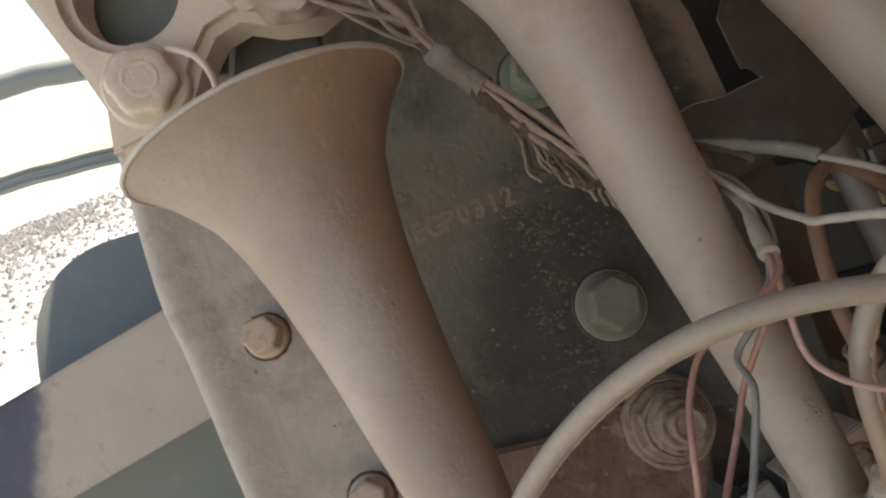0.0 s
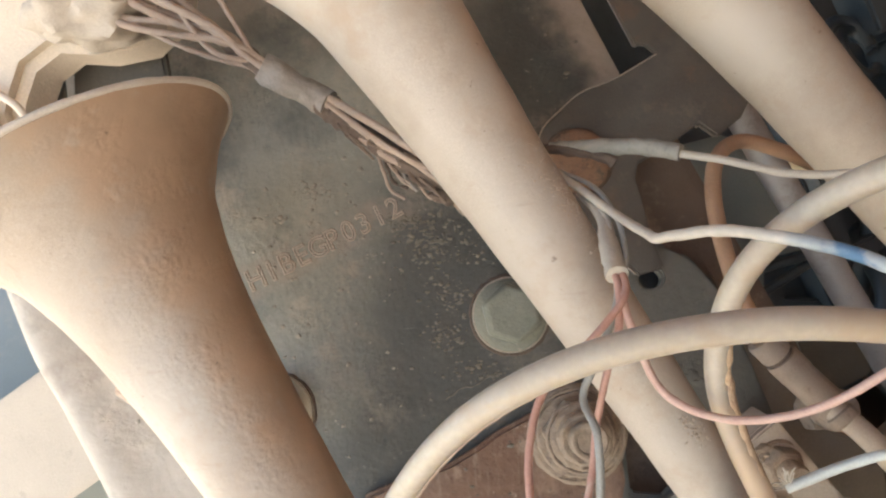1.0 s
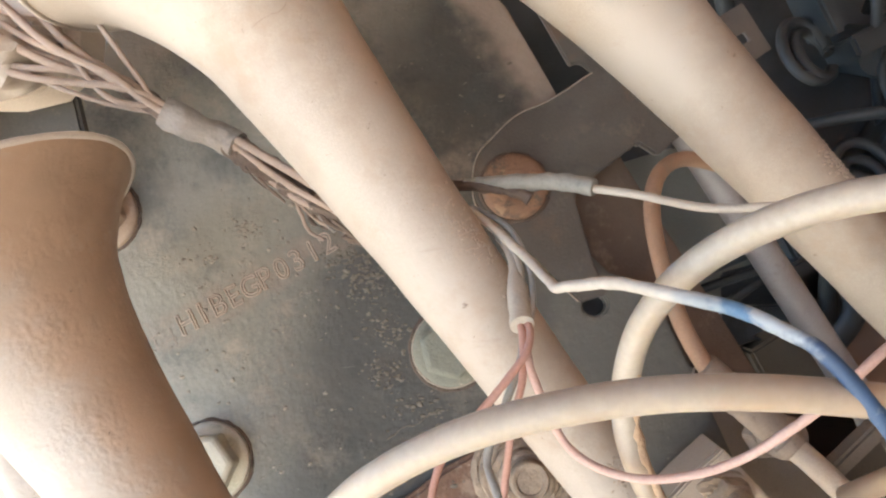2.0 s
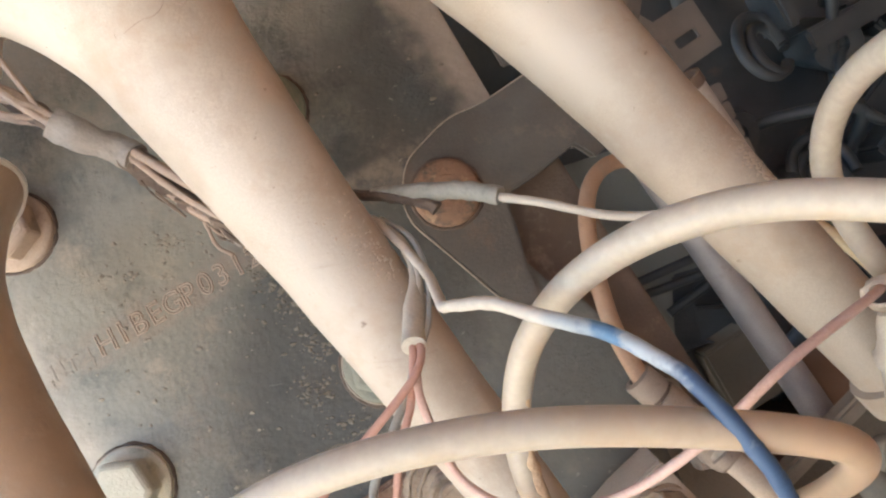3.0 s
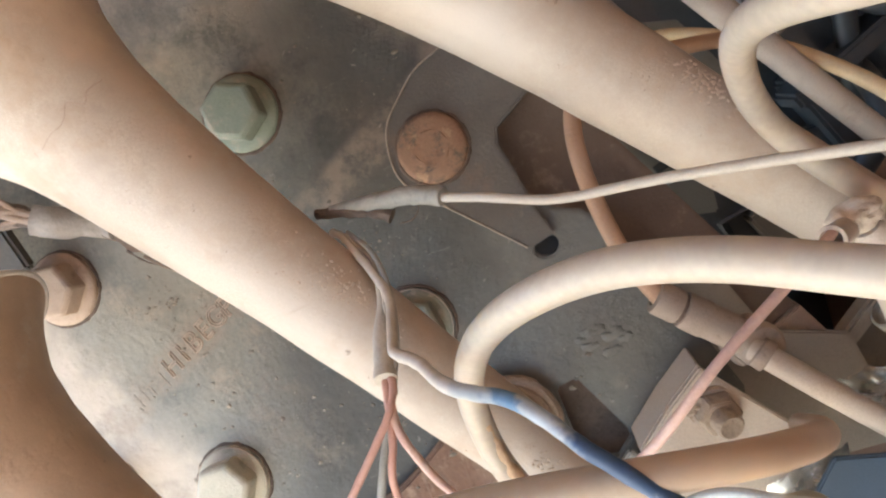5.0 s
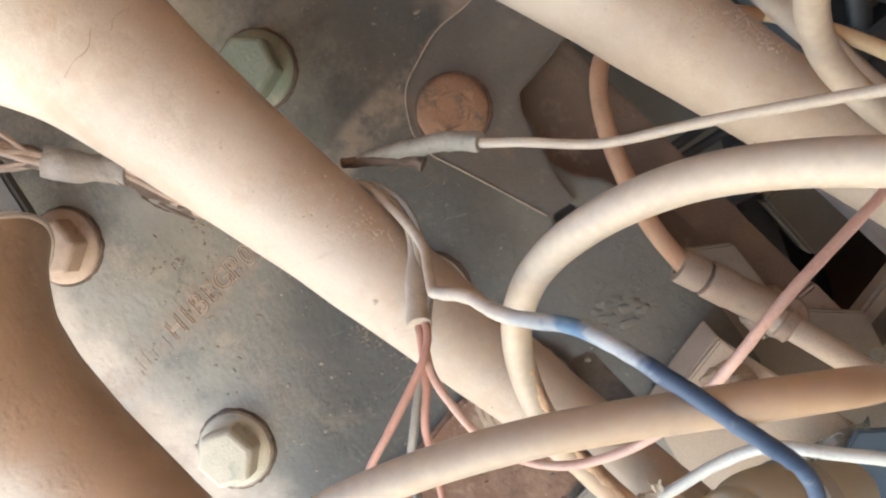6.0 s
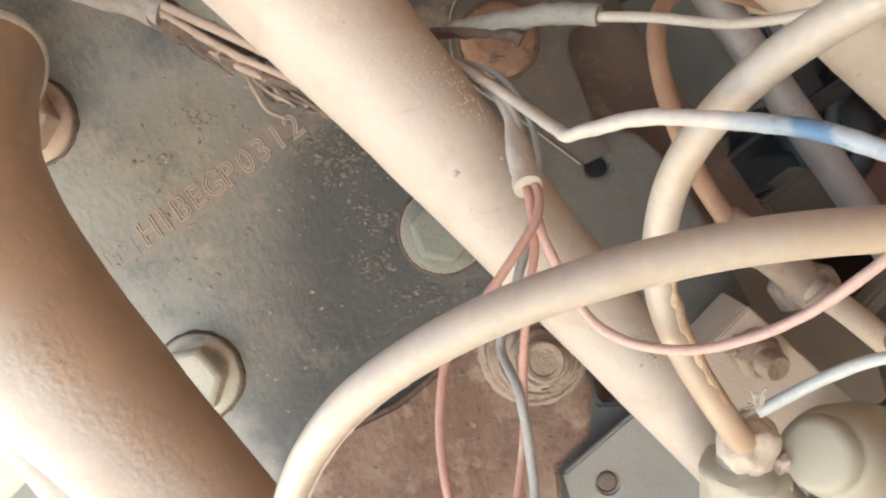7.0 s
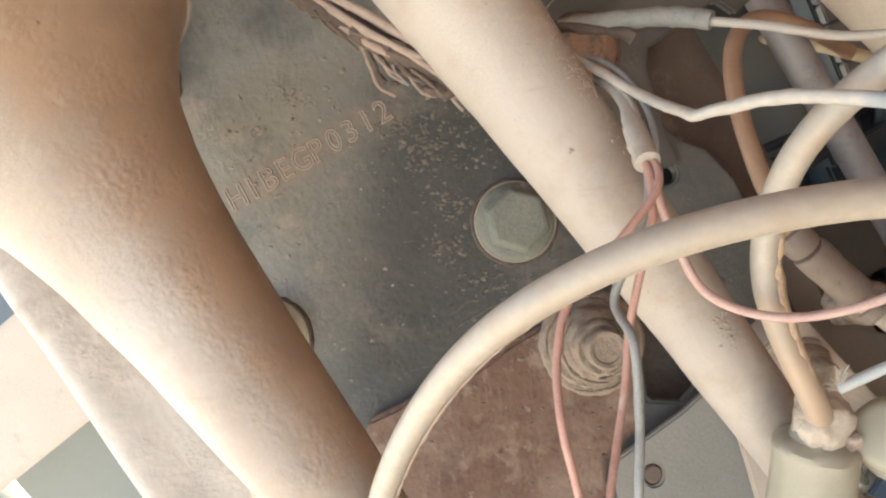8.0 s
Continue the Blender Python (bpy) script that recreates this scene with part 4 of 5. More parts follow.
SKIN_2 = ((0.021, 0.051, 0.08, 0.16, 0.239, 0.319, 0.396), (0.049, 0.0385, 0.0345, 0.0274, 0.0231, 0.0195, 0.0168))
SKIN_3 = ((0.03, 0.07, 0.115, 0.16, 0.23, 0.30, 0.40), (0.05, 0.0418, 0.0345, 0.0287, 0.0243, 0.0213, 0.019))
rs = random.Random(17)
for p0, dd, skin, spots in (
    (A3, D3, SKIN_3, ((M_HORN, 0.272, 0.70, 0.008, 0.2, 170, 0.0009), (M_HORN, 0.245, 0.30, 0.006, 0.2, 30, 0.0006), (M_DUSTBOLT, 0.20, 0.2, 0.06, 0.6, 14, 0.0005))),
    (A2, D2, SKIN_2, ((M_DUSTBOLT, 0.192, 0.72, 0.018, 0.22, 90, 0.0006), (M_HORN_PALE, 0.205, 0.85, 0.014, 0.16, 70, 0.0009), (M_HORN, 0.325, 0.35, 0.006, 0.16, 60, 0.0011), (M_DUSTBOLT, 0.24, 0.1, 0.08, 0.5, 16, 0.0005)))):
    for mat, h, ang, spread, fan, count, most in spots:
        bm = bmesh.new()
        for _ in range(count):
            c = horn_side(p0, dd, skin, h + rs.gauss(0, spread), ang + rs.gauss(0, fan))
            made = bmesh.ops.create_icosphere(bm, subdivisions=1, radius=1.0)
            size = [rs.uniform(0.0002, most) for _ in range(3)]
            for v in made["verts"]:
                v.co = c + Vector((v.co.x * size[0], v.co.y * min(size), v.co.z * size[2]))
        solo("mud_specks", bm, mat, "dried mud specks stuck on the horn", "mud specks", kind="stuff")
for h, a0, a1 in ((0.060, -0.15, 0.95), (0.083, 0.15, 0.75)):
    pts = [horn_side(A2, D2, SKIN_2, h + 0.004 * noise.noise(Vector((k * 0.9, h * 100, 0))), a0 + (a1 - a0) * k / 9) for k in range(10)]
    part("crack", sweep(bmesh.new(), spline(pts, 3), 0.00014, 6, 0.00012, 300), M_BROWNWIRE, horn_2)

# ---- hoses ----
def eased(path, times=12):
    """The same path with its small kinks relaxed."""
    p = [Vector(q) for q in path]
    for _ in range(times):
        p = [p[0]] + [(a + 2 * b + c) / 4 for a, b, c in zip(p, p[1:], p[2:])] + [p[-1]]
    return p


hose_a = eased(spline([(0.0273, 0.3303, -0.2988), (0.0263, 0.3355, -0.1992), (0.033, 0.3327, -0.135), (0.0436, 0.3213, -0.1046), (0.0582, 0.3051, -0.0773), (0.0765, 0.2857, -0.0523), (0.1009, 0.2659, -0.0312), (0.1397, 0.2517, -0.0162), (0.1942, 0.2445, -0.0132), (0.2607, 0.2467, -0.0277), (0.2882, 0.2722, -0.0476), (0.3037, 0.3214, -0.0786), (0.3114, 0.3852, -0.1158)], 12))
tan_hose = solo("air_hose", sweep(bmesh.new(), hose_a, 0.0053, 20), M_HOSE_TAN, "cream plastic air hose bent in a wide arch", "hose", "air hoses", at=(0.12, 0.255, -0.02))
hose_b = eased(spline([(0.2215, 0.342, -0.120), (0.2095, 0.3242, -0.1024), (0.1911, 0.3188, -0.0526), (0.193, 0.3047, -0.0121), (0.2059, 0.2835, 0.0142), (0.2256, 0.2599, 0.0298), (0.2503, 0.2427, 0.0356), (0.2744, 0.2276, 0.0322), (0.2969, 0.2088, 0.0247), (0.3196, 0.187, 0.0201), (0.345, 0.170, 0.025), (0.362, 0.166, 0.045), (0.352, 0.180, 0.067), (0.3174, 0.2116, 0.0747), (0.3097, 0.264, 0.0739), (0.3152, 0.3064, 0.0608), (0.3244, 0.3309, 0.0368), (0.3415, 0.3409, 0.0089), (0.3642, 0.348, -0.0202), (0.39, 0.36, -0.06)], 12))
loop_hose = solo("air_hose", sweep(bmesh.new(), hose_b, 0.0052, 20), M_HOSE, "cream plastic air hose looping to a muddy fitting", "hose", "air hoses", at=(0.25, 0.27, 0.0))
M_CRUST = material("orange_dirt_crust", ((0.38, 0.25, 0.15), (0.49, 0.35, 0.23)), 200, 0.95, 0.6, fine=600)
part("dirt_crust", sweep(bmesh.new(), [p + Vector((0.0024, -0.0026, 0)) for p in hose_b[13:37]], lambda u: 0.0006 + 0.0020 * math.sin(math.pi * u) ** 0.5, 14, 0.0014, 320), M_CRUST, loop_hose, "orange dirt crusted along the hose")
part("dirt_line", sweep(bmesh.new(), [p + Vector((0.0040, -0.0012, -0.0038)) for p in hose_a[26:74]], lambda u: 0.0002 + 0.0003 * math.sin(math.pi * u) ** 0.5, 8, 0.0005, 260), M_BROWNWIRE, tan_hose, "dark dirt line under the hose")
pipe_d = eased(spline([(0.4200, 0.6269, 0.0385), (0.3900, 0.6010, 0.0480), (0.3528, 0.5673, 0.057), (0.3119, 0.5506, 0.0675), (0.2847, 0.5314, 0.0535), (0.2728, 0.5102, 0.0183), (0.273, 0.4845, -0.0330), (0.2835, 0.4720, -0.0690)], 12), 6)
orange = solo("orange_pipe", sweep(bmesh.new(), pipe_d, 0.0056, 18), M_ORANGE, "orange-brown rubber pipe with a curved top", "pipe")
yellow = spline([(0.335, 0.70, 0.070), (0.3839, 0.6765, 0.061), (0.42, 0.6269, 0.0385), (0.4462, 0.5753, 0.0083), (0.4648, 0.5247, -0.0311), (0.475, 0.48, -0.09)], 10)
solo("ochre_hose", sweep(bmesh.new(), yellow, 0.0050, 14), M_YELLOW, "ochre-yellow hose behind the horns", "hose")


# ---- wires ----
def wire(name, pts, r, mat, label, n=10, rough=0.0002):
    return solo(name, sweep(bmesh.new(), spline(pts, n), r, 10, rough, 200), mat, label, "wire", "loose wires")


w1 = wire("white_wire", [(0.196, 0.384, 0.0535), (0.2215, 0.3682, 0.0449), (0.2489, 0.3534, 0.0346), (0.2804, 0.3321, 0.0315), (0.3124, 0.3105, 0.0272), (0.3447, 0.2886, 0.022), (0.40, 0.26, 0.012)], 0.0020, M_WHITEWIRE, "dusty white wire leaving a taped joint")
tape_path = spline([(0.1468, 0.4139, 0.0639), (0.165, 0.4030, 0.0605), (0.1922, 0.3875, 0.0559), (0.205, 0.3785, 0.0510)], 8)
part("tape_wrap", sweep(bmesh.new(), tape_path, lambda u: 0.0018 + 0.0024 * min(1, u * 2.0) + 0.0006 * ((u * 7) % 1.0), 14, 0.0010, 200), M_TAPE_GREY, w1, "ragged grey tape wrapped round the joint")
part("torn_tape", sweep(bmesh.new(), spline([(0.138, 0.4180, 0.0640), (0.1505, 0.4115, 0.0610), (0.165, 0.4015, 0.0555), (0.1735, 0.3965, 0.0525), (0.1765, 0.3955, 0.0500)], 8), lambda u: 0.0026 - 0.0010 * math.cos(u * 9) * u, 10, 0.0014, 160), M_TAPE_DARK, w1, "torn dark brown tape end")
w2 = [(0.140, 0.4205, 0.052), (0.1489, 0.4049, 0.0469), (0.1662, 0.3656, 0.0243), (0.1700, 0.3310, 0.0152), (0.1712, 0.3205, 0.0128), (0.1745, 0.3110, 0.0138), (0.1864, 0.2891, 0.0151), (0.1976, 0.2679, 0.0117), (0.2133, 0.2583, 0.0061)]
w2b = [(0.2133, 0.2583, 0.0061), (0.2224, 0.2493, -0.0002), (0.2303, 0.2405, -0.008), (0.247, 0.242, -0.0337), (0.2576, 0.2559, -0.0564), (0.262, 0.275, -0.085), (0.262, 0.30, -0.12)]
both = spline(w2 + w2b[1:], 10)
solo("blue_wire", sweep(bmesh.new(), both, lambda u: 0.0021 + 0.0003 * min(1, u * 1.5), 12, 0.0004, 200), M_BLUEWIRE, "dusty blue wire bared to pale white at one end", "wire", "loose wires", at=(0.2133, 0.27, 0.0))
sleeve_path = spline([(0.158, 0.400, 0.036), (0.1617, 0.3767, 0.0242), (0.1595, 0.352, 0.008), (0.1579, 0.3363, -0.0024)], 12)
red1 = wire("red_wire", [(0.1585, 0.341, 0.001), (0.1603, 0.3331, -0.0049), (0.1551, 0.3232, -0.0132), (0.1359, 0.3169, -0.0301), (0.1185, 0.3178, -0.0465), (0.1102, 0.3103, -0.0667), (0.1077, 0.2989, -0.0876), (0.1104, 0.2992, -0.113), (0.113, 0.305, -0.17), (0.11, 0.32, -0.26)], 0.0016, M_REDWIRE, "faded red wire hanging from a pale sleeve")
part("sleeve", sweep(bmesh.new(), sleeve_path, lambda u: 0.0020 + 0.0012 * u + 0.0017 / (1 + math.exp(-40 * (u - 0.58))), 16, 0.0008, 170), M_WHITEWIRE, red1, "pale split sleeve round the wires")
wire("red_wire", [(0.157, 0.342, 0.0), (0.157, 0.333, -0.006), (0.1535, 0.323, -0.022), (0.1475, 0.3195, -0.036), (0.1414, 0.3259, -0.0634), (0.1364, 0.3221, -0.0851), (0.1279, 0.3112, -0.1039), (0.1198, 0.3001, -0.1228), (0.112, 0.30, -0.17), (0.115, 0.32, -0.26)], 0.0016, M_REDWIRE, "faded red wire hanging beside a grey one")
wire("pink_wire", [(0.1585, 0.343, -0.001), (0.1575, 0.330, -0.010), (0.1585, 0.3216, -0.0240), (0.1685, 0.3181, -0.0508), (0.1903, 0.3074, -0.0611), (0.2188, 0.2966, -0.0567), (0.2445, 0.2833, -0.0387), (0.2746, 0.2795, -0.016), (0.3127, 0.2971, -0.0045), (0.326, 0.310, -0.004)], 0.0017, M_PINKWIRE, "pink faded wire running into a horn fitting")
wire("grey_wire", [(0.159, 0.341, -0.001), (0.155, 0.330, -0.014), (0.1441, 0.3209, -0.0330), (0.1355, 0.3202, -0.05), (0.1371, 0.3061, -0.0621), (0.1351, 0.3017, -0.0896), (0.1305, 0.2956, -0.1142), (0.127, 0.300, -0.17), (0.128, 0.32, -0.26)], 0.0017, M_GREYWIRE, "grey wire hanging beside the red ones")
wire("white_wire", [(0.148, 0.4120, 0.049), (0.1590, 0.3920, 0.0370), (0.1634, 0.3710, 0.0230), (0.1622, 0.3540, 0.0105), (0.1592, 0.3400, 0.0000)], 0.0015, M_WHITEWIRE, "dusty white wire running into the pale sleeve")
wire("grey_wire", [(0.149, 0.4135, 0.050), (0.1625, 0.3880, 0.0385), (0.1672, 0.3660, 0.0225), (0.1655, 0.3480, 0.0070), (0.1610, 0.3375, -0.0030), (0.1590, 0.3345, -0.0090)], 0.0013, M_GREYWIRE, "thin grey wire looping beside the pale sleeve")
w4 = wire("pale_blue_wire", [(0.2198, 0.3261, -0.0992), (0.2430, 0.3200, -0.0890), (0.2600, 0.3123, -0.0833), (0.277, 0.3023, -0.0855), (0.31, 0.29, -0.10), (0.34, 0.30, -0.15)], 0.0023, M_PALEBLUE, "pale blue-grey wire with frayed strands")
for k in range(14):
    a, l = rs.uniform(-0.2, 1.9), rs.uniform(0.006, 0.011)
    e = Vector((0.2205 - l * math.cos(a) * 0.9, 0.3255 - 0.25 * l + rs.uniform(-0.002, 0.002), -0.0975 + l * math.sin(a) * 0.9))
    part("strand", sweep(bmesh.new(), spline([(0.2212, 0.3258, -0.0985), Vector((0.2202, 0.3255, -0.0975)).lerp(e, 0.5) + Vector((rs.uniform(-0.001, 0.001), 0, rs.uniform(-0.001, 0.001))), e], 4), 0.00032, 5), M_WHITEWIRE, w4)

# ---- wiring harness ----
loom = thing("wiring_harness", (0.019, 0.4419, 0.1068), "dust-brown wiring harness fanned out of a taped bundle", "wiring harness")
part("tape_wrap", sweep(bmesh.new(), spline([(-0.008, 0.427, 0.1235), (0.004, 0.432, 0.1155), (0.0191, 0.4409, 0.1068), (0.026, 0.440, 0.1015)], 8), lambda u: 0.0079 + 0.0006 * math.sin(u * 9), 20, 0.0016, 150), M_TAPE, loom, "grey tape round the bundle")
rs = random.Random(11)
FAN = ((-0.132, 0.432, 0.172), (-0.124, 0.420, 0.182), (-0.112, 0.432, 0.188), (-0.080, 0.432, 0.198), (-0.128, 0.43, 0.178), (-0.118, 0.425, 0.186), (-0.108, 0.42, 0.192), (-0.098, 0.43, 0.192), (-0.086, 0.42, 0.196), (-0.075, 0.425, 0.20), (-0.062, 0.43, 0.20), (-0.050, 0.42, 0.205))
for k, (x, y, z) in enumerate(FAN):
    o = Vector((rs.uniform(-0.003, 0.003), rs.uniform(-0.004, 0.004), rs.uniform(-0.003, 0.003)))
    m = Vector((-0.0289, 0.4208, 0.141)) + Vector((rs.uniform(-0.011, 0.013), rs.uniform(-0.006, 0.006), rs.uniform(-0.010, 0.012)))
    pts = [Vector((x, y, z)), Vector((x, y, z)).lerp(m, 0.55) + Vector((rs.uniform(-0.005, 0.005), -0.004, rs.uniform(-0.007, 0.004))), m, Vector((-0.008, 0.4275, 0.1235)) + o, Vector((0.006, 0.434, 0.114)) + o * 0.7]
    part("harness_wire", sweep(bmesh.new(), spline(pts, 8), rs.uniform(0.0014, 0.0022), 10, 0.0006, 220), M_BROWNWIRE, loom)
for k in range(11):
    o = Vector((rs.uniform(-0.004, 0.004), rs.uniform(-0.005, 0.004), rs.uniform(-0.004, 0.004)))
    e = Vector((0.095, 0.4205, 0.050)) + Vector((rs.uniform(-0.006, 0.012), rs.uniform(-0.004, 0.006), rs.uniform(-0.008, 0.008)))
    pts = [Vector((0.022, 0.440, 0.105)) + o * 0.8, Vector((0.0454, 0.4308, 0.0839)) + o * 1.6, Vector((0.070, 0.4240, 0.065)) + o * 1.5, e]
    part("harness_wire", sweep(bmesh.new(), spline(pts, 8), rs.uniform(0.0014, 0.0023), 10, 0.0004, 160), M_BROWNWIRE, loom)
# rough dark brown cores fill the gaps between the wires
part("bundle_core", sweep(bmesh.new(), spline([(0.020, 0.4430, 0.1050), (0.045, 0.4345, 0.0835), (0.070, 0.4280, 0.0640), (0.098, 0.4265, 0.0465)], 10), lambda u: 0.0074 - 0.001 * u, 14, 0.0034, 190), M_TAPE_DARK, loom, "dark brown core added between the harness wires")
part("bundle_core", sweep(bmesh.new(), spline([(-0.060, 0.4300, 0.1640), (-0.030, 0.4260, 0.1420), (-0.006, 0.4295, 0.1220)], 10), lambda u: 0.0035 + 0.002 * u, 12, 0.0025, 170), M_TAPE_DARK, loom, "dark brown core added between the harness wires")
for k in range(26):
    a = Vector((rs.uniform(0.050, 0.104), rs.uniform(0.424, 0.436), 0.0))
    a.z = 0.0775 - 0.72 * (a.x - 0.045) + rs.uniform(-0.004, 0.004)
    b = a + Vector((rs.uniform(0.003, 0.012), rs.uniform(0.0, 0.012), rs.uniform(-0.013, -0.004)))
    c = b + Vector((rs.uniform(0.002, 0.008), rs.uniform(-0.002, 0.006), rs.uniform(-0.006, 0.000)))
    part("frayed_end", sweep(bmesh.new(), spline([a, a.lerp(b, 0.5) + Vector((rs.uniform(-0.0015, 0.0015), 0, rs.uniform(-0.0015, 0.0015))), b, c], 5), rs.uniform(0.0005, 0.0016), 7, 0.0006, 250), rs.choice((M_BROWNWIRE, M_TAPE_DARK, M_TAPE)), loom)
for k in range(8):
    x = rs.uniform(0.030, 0.092)
    a = Vector((x, 0.4255 + rs.uniform(-0.002, 0.004), 0.0905 - 0.70 * (x - 0.030) + rs.uniform(-0.006, 0.000)))
    b = a + Vector((rs.uniform(0.010, 0.024), rs.uniform(-0.001, 0.006), rs.uniform(-0.017, -0.004)))
    part("torn_strip", sweep(bmesh.new(), spline([a, a.lerp(b, 0.5) + Vector((rs.uniform(-0.002, 0.002), -0.001, rs.uniform(-0.002, 0.002))), b], 5), rs.uniform(0.0004, 0.0013), 6, 0.0008, 300), rs.choice((M_TAPE_DARK, M_TAPE_DARK, M_BROWN)), loom)
for run in (((0.0420, 0.436, 0.0860), (0.0497, 0.450, 0.0736), (0.0533, 0.452, 0.0601), (0.0560, 0.454, 0.0500), (0.0643, 0.452, 0.0436)), ((0.0580, 0.434, 0.0740), (0.0697, 0.450, 0.0628), (0.0741, 0.453, 0.0503), (0.0790, 0.453, 0.0430), (0.0854, 0.450, 0.0402)), ((0.0680, 0.436, 0.0680), (0.0789, 0.458, 0.0600), (0.0830, 0.462, 0.0500), (0.0875, 0.464, 0.0440), (0.1000, 0.464, 0.0369)), ((0.0730, 0.434, 0.0620), (0.0850, 0.447, 0.0530), (0.0930, 0.450, 0.0430), (0.1040, 0.446, 0.0400)), ((0.0500, 0.433, 0.0790), (0.0590, 0.444, 0.0690), (0.0625, 0.447, 0.0560), (0.0700, 0.447, 0.0490))):
    part("curled_strand", sweep(bmesh.new(), spline(run, 8), lambda u: 0.0015 - 0.0007 * u, 9, 0.0006, 240), M_BROWNWIRE, loom)
    part("curled_strip", sweep(bmesh.new(), spline([(x + 0.0022, y + 0.003, z - 0.0018 + 0.002 * k) for k, (x, y, z) in enumerate(run)], 8), lambda u: 0.0019 - 0.0012 * u, 7, 0.0011, 300), M_TAPE_DARK, loom)
part("torn_sheath", lump(bmesh.new(), (0.092, 0.430, 0.045), (0.012, 0.006, 0.006), 0.7, 90, 4), M_TAPE_DARK, loom, "dark torn sheath")

# ---- fittings at the horns' feet ----
fit2 = thing("hose_fitting", (0.225, 0.345, -0.16), "pale muddy air fitting under the looping hose", "air fitting")
part("mud_lump", lump(bmesh.new(), (0.2185, 0.3365, -0.1165), (0.0115, 0.0105, 0.0120), 0.24, 60, 4), M_MUD, fit2, "lump of caked mud")
part("cap", muddy(turned(bmesh.new(), (0.2195, 0.3400, -0.1165), (-0.10, 0.10, -0.98), ((-0.003, 0.0), (-0.002, 0.0070), (0.002, 0.0092), (0.006, 0.0100), (0.0085, 0.0110), (0.0100, 0.0140), (0.0115, 0.0160), (0.0135, 0.0168), (0.0150, 0.0164), (0.020, 0.0164), (0.036, 0.0168), (0.060, 0.0174), (0.090, 0.0180)), 48), 0.0010, 170), M_CAP, fit2)
part("stub", lump(bmesh.new(), (0.2275, 0.3370, -0.1305), (0.0060, 0.0062, 0.0085), 0.5, 90, 4), M_PINKMUD, fit2, "pinkish muddy stub")
sol = thing("solenoid_valve", (0.275, 0.38, -0.17), "pale round-topped solenoid valve with a seam", "valve")
SOL, SOL_D = Vector((0.2435, 0.3320, -0.1250)), Vector((0.70, 0.55, -0.46)).normalized()
part("dome", turned(bmesh.new(), SOL, SOL_D, ((-0.0070, 0.0), (-0.0069, 0.0100), (-0.0062, 0.0122), (-0.0045, 0.0136), (-0.002, 0.0143), (0.0004, 0.0147), (0.0009, 0.0140), (0.0010, 0.0)), 48), M_CAP, sol)
part("seam", turned(bmesh.new(), SOL, SOL_D, ((0.0008, 0.0), (0.0008, 0.0120), (0.0042, 0.0120), (0.0042, 0.0)), 48), M_BROWN, sol, "dark seam groove")
part("valve_body", turned(bmesh.new(), SOL, SOL_D, ((0.0036, 0.0), (0.0036, 0.0146), (0.0042, 0.0155), (0.008, 0.0172), (0.014, 0.0185), (0.022, 0.0192), (0.030, 0.0195), (0.040, 0.0165), (0.042, 0.0160), (0.080, 0.0160)), 48), M_CAP, sol)
part("collar", turned(bmesh.new(), SOL + SOL_D * 0.036, SOL_D, ((0, 0.0165), (0.001, 0.0205), (0.010, 0.0205), (0.011, 0.0165)), 44), M_BRACKET, sol)
fit3 = thing("horn_chamber", (0.352, 0.34, -0.08), "pale muddy sound chamber with an open nozzle", "horn chamber")
part("chamber_body", muddy(turned(bmesh.new(), (0.349, 0.340, -0.022), (0.36, 0.05, -0.93), ((-0.004, 0.0), (-0.003, 0.005), (0.002, 0.0070), (0.007, 0.0085), (0.012, 0.0115), (0.014, 0.0135), (0.018, 0.0140), (0.020, 0.0128), (0.028, 0.0150), (0.036, 0.0172), (0.045, 0.0185), (0.062, 0.0190), (0.064, 0.0212), (0.10, 0.0215)), 40), 0.0007, 120), M_BEAM_PALE, fit3)
part("nozzle", turned(bmesh.new(), (0.342, 0.336, -0.014), Vector((0.3245, 0.309, -0.006)) - Vector((0.342, 0.336, -0.014)), ((0, 0.0046), (0.030, 0.0044), (0.0315, 0.0049), (0.034, 0.0049), (0.034, 0.0036), (0.020, 0.0034), (0.020, 0.0)), 28), M_HORN, fit3, "open dusty nozzle")
part("mud_cake", lump(bmesh.new(), (0.3415, 0.330, -0.0095), (0.0095, 0.0075, 0.006), 0.3, 50, 4), M_MUD, fit3, "caked mud")

# ---- casting at the upper left ----
arm = thing("cast_bracket", (-0.2, 0.46, 0.06), "dust-caked cast bracket with a round opening and bolt", "cast bracket")
ring = [(-0.210 + 0.036 * math.cos(2 * math.pi * k / 28), 0.171 + 0.037 * math.sin(2 * math.pi * k / 28)) for k in range(28)]
arm_out = [(-0.216, 0.055), (-0.222, 0.092), (-0.238, 0.115), (-0.253, 0.134), (-0.276, 0.164), (-0.30, 0.22), (-0.27, 0.28), (-0.12, 0.26), (-0.05, 0.22), (-0.062, 0.168), (-0.085, 0.150), (-0.112, 0.147), (-0.134, 0.150), (-0.150, 0.140), (-0.158, 0.122), (-0.165, 0.095), (-0.185, 0.07)]
part("arm_body", slab(bmesh.new(), arm_out, flat(0.452), 0.045, 0.012, (ring,), (0, 1, 0)), M_EDGE, arm, smooth=60)
BOSS, BOSS_D = Vector((-0.1925, 0.452, 0.106)), Vector((0.15, -1, 0.05)).normalized()
boss = part("boss", muddy(turned(bmesh.new(), BOSS, BOSS_D, ((-0.002, 0.0285), (0.002, 0.0280), (0.004, 0.0262), (0.0045, 0.0200), (0.0045, 0.0)), 44), 0.0004), M_EDGE, arm, "dust-covered washer face", smooth=38)
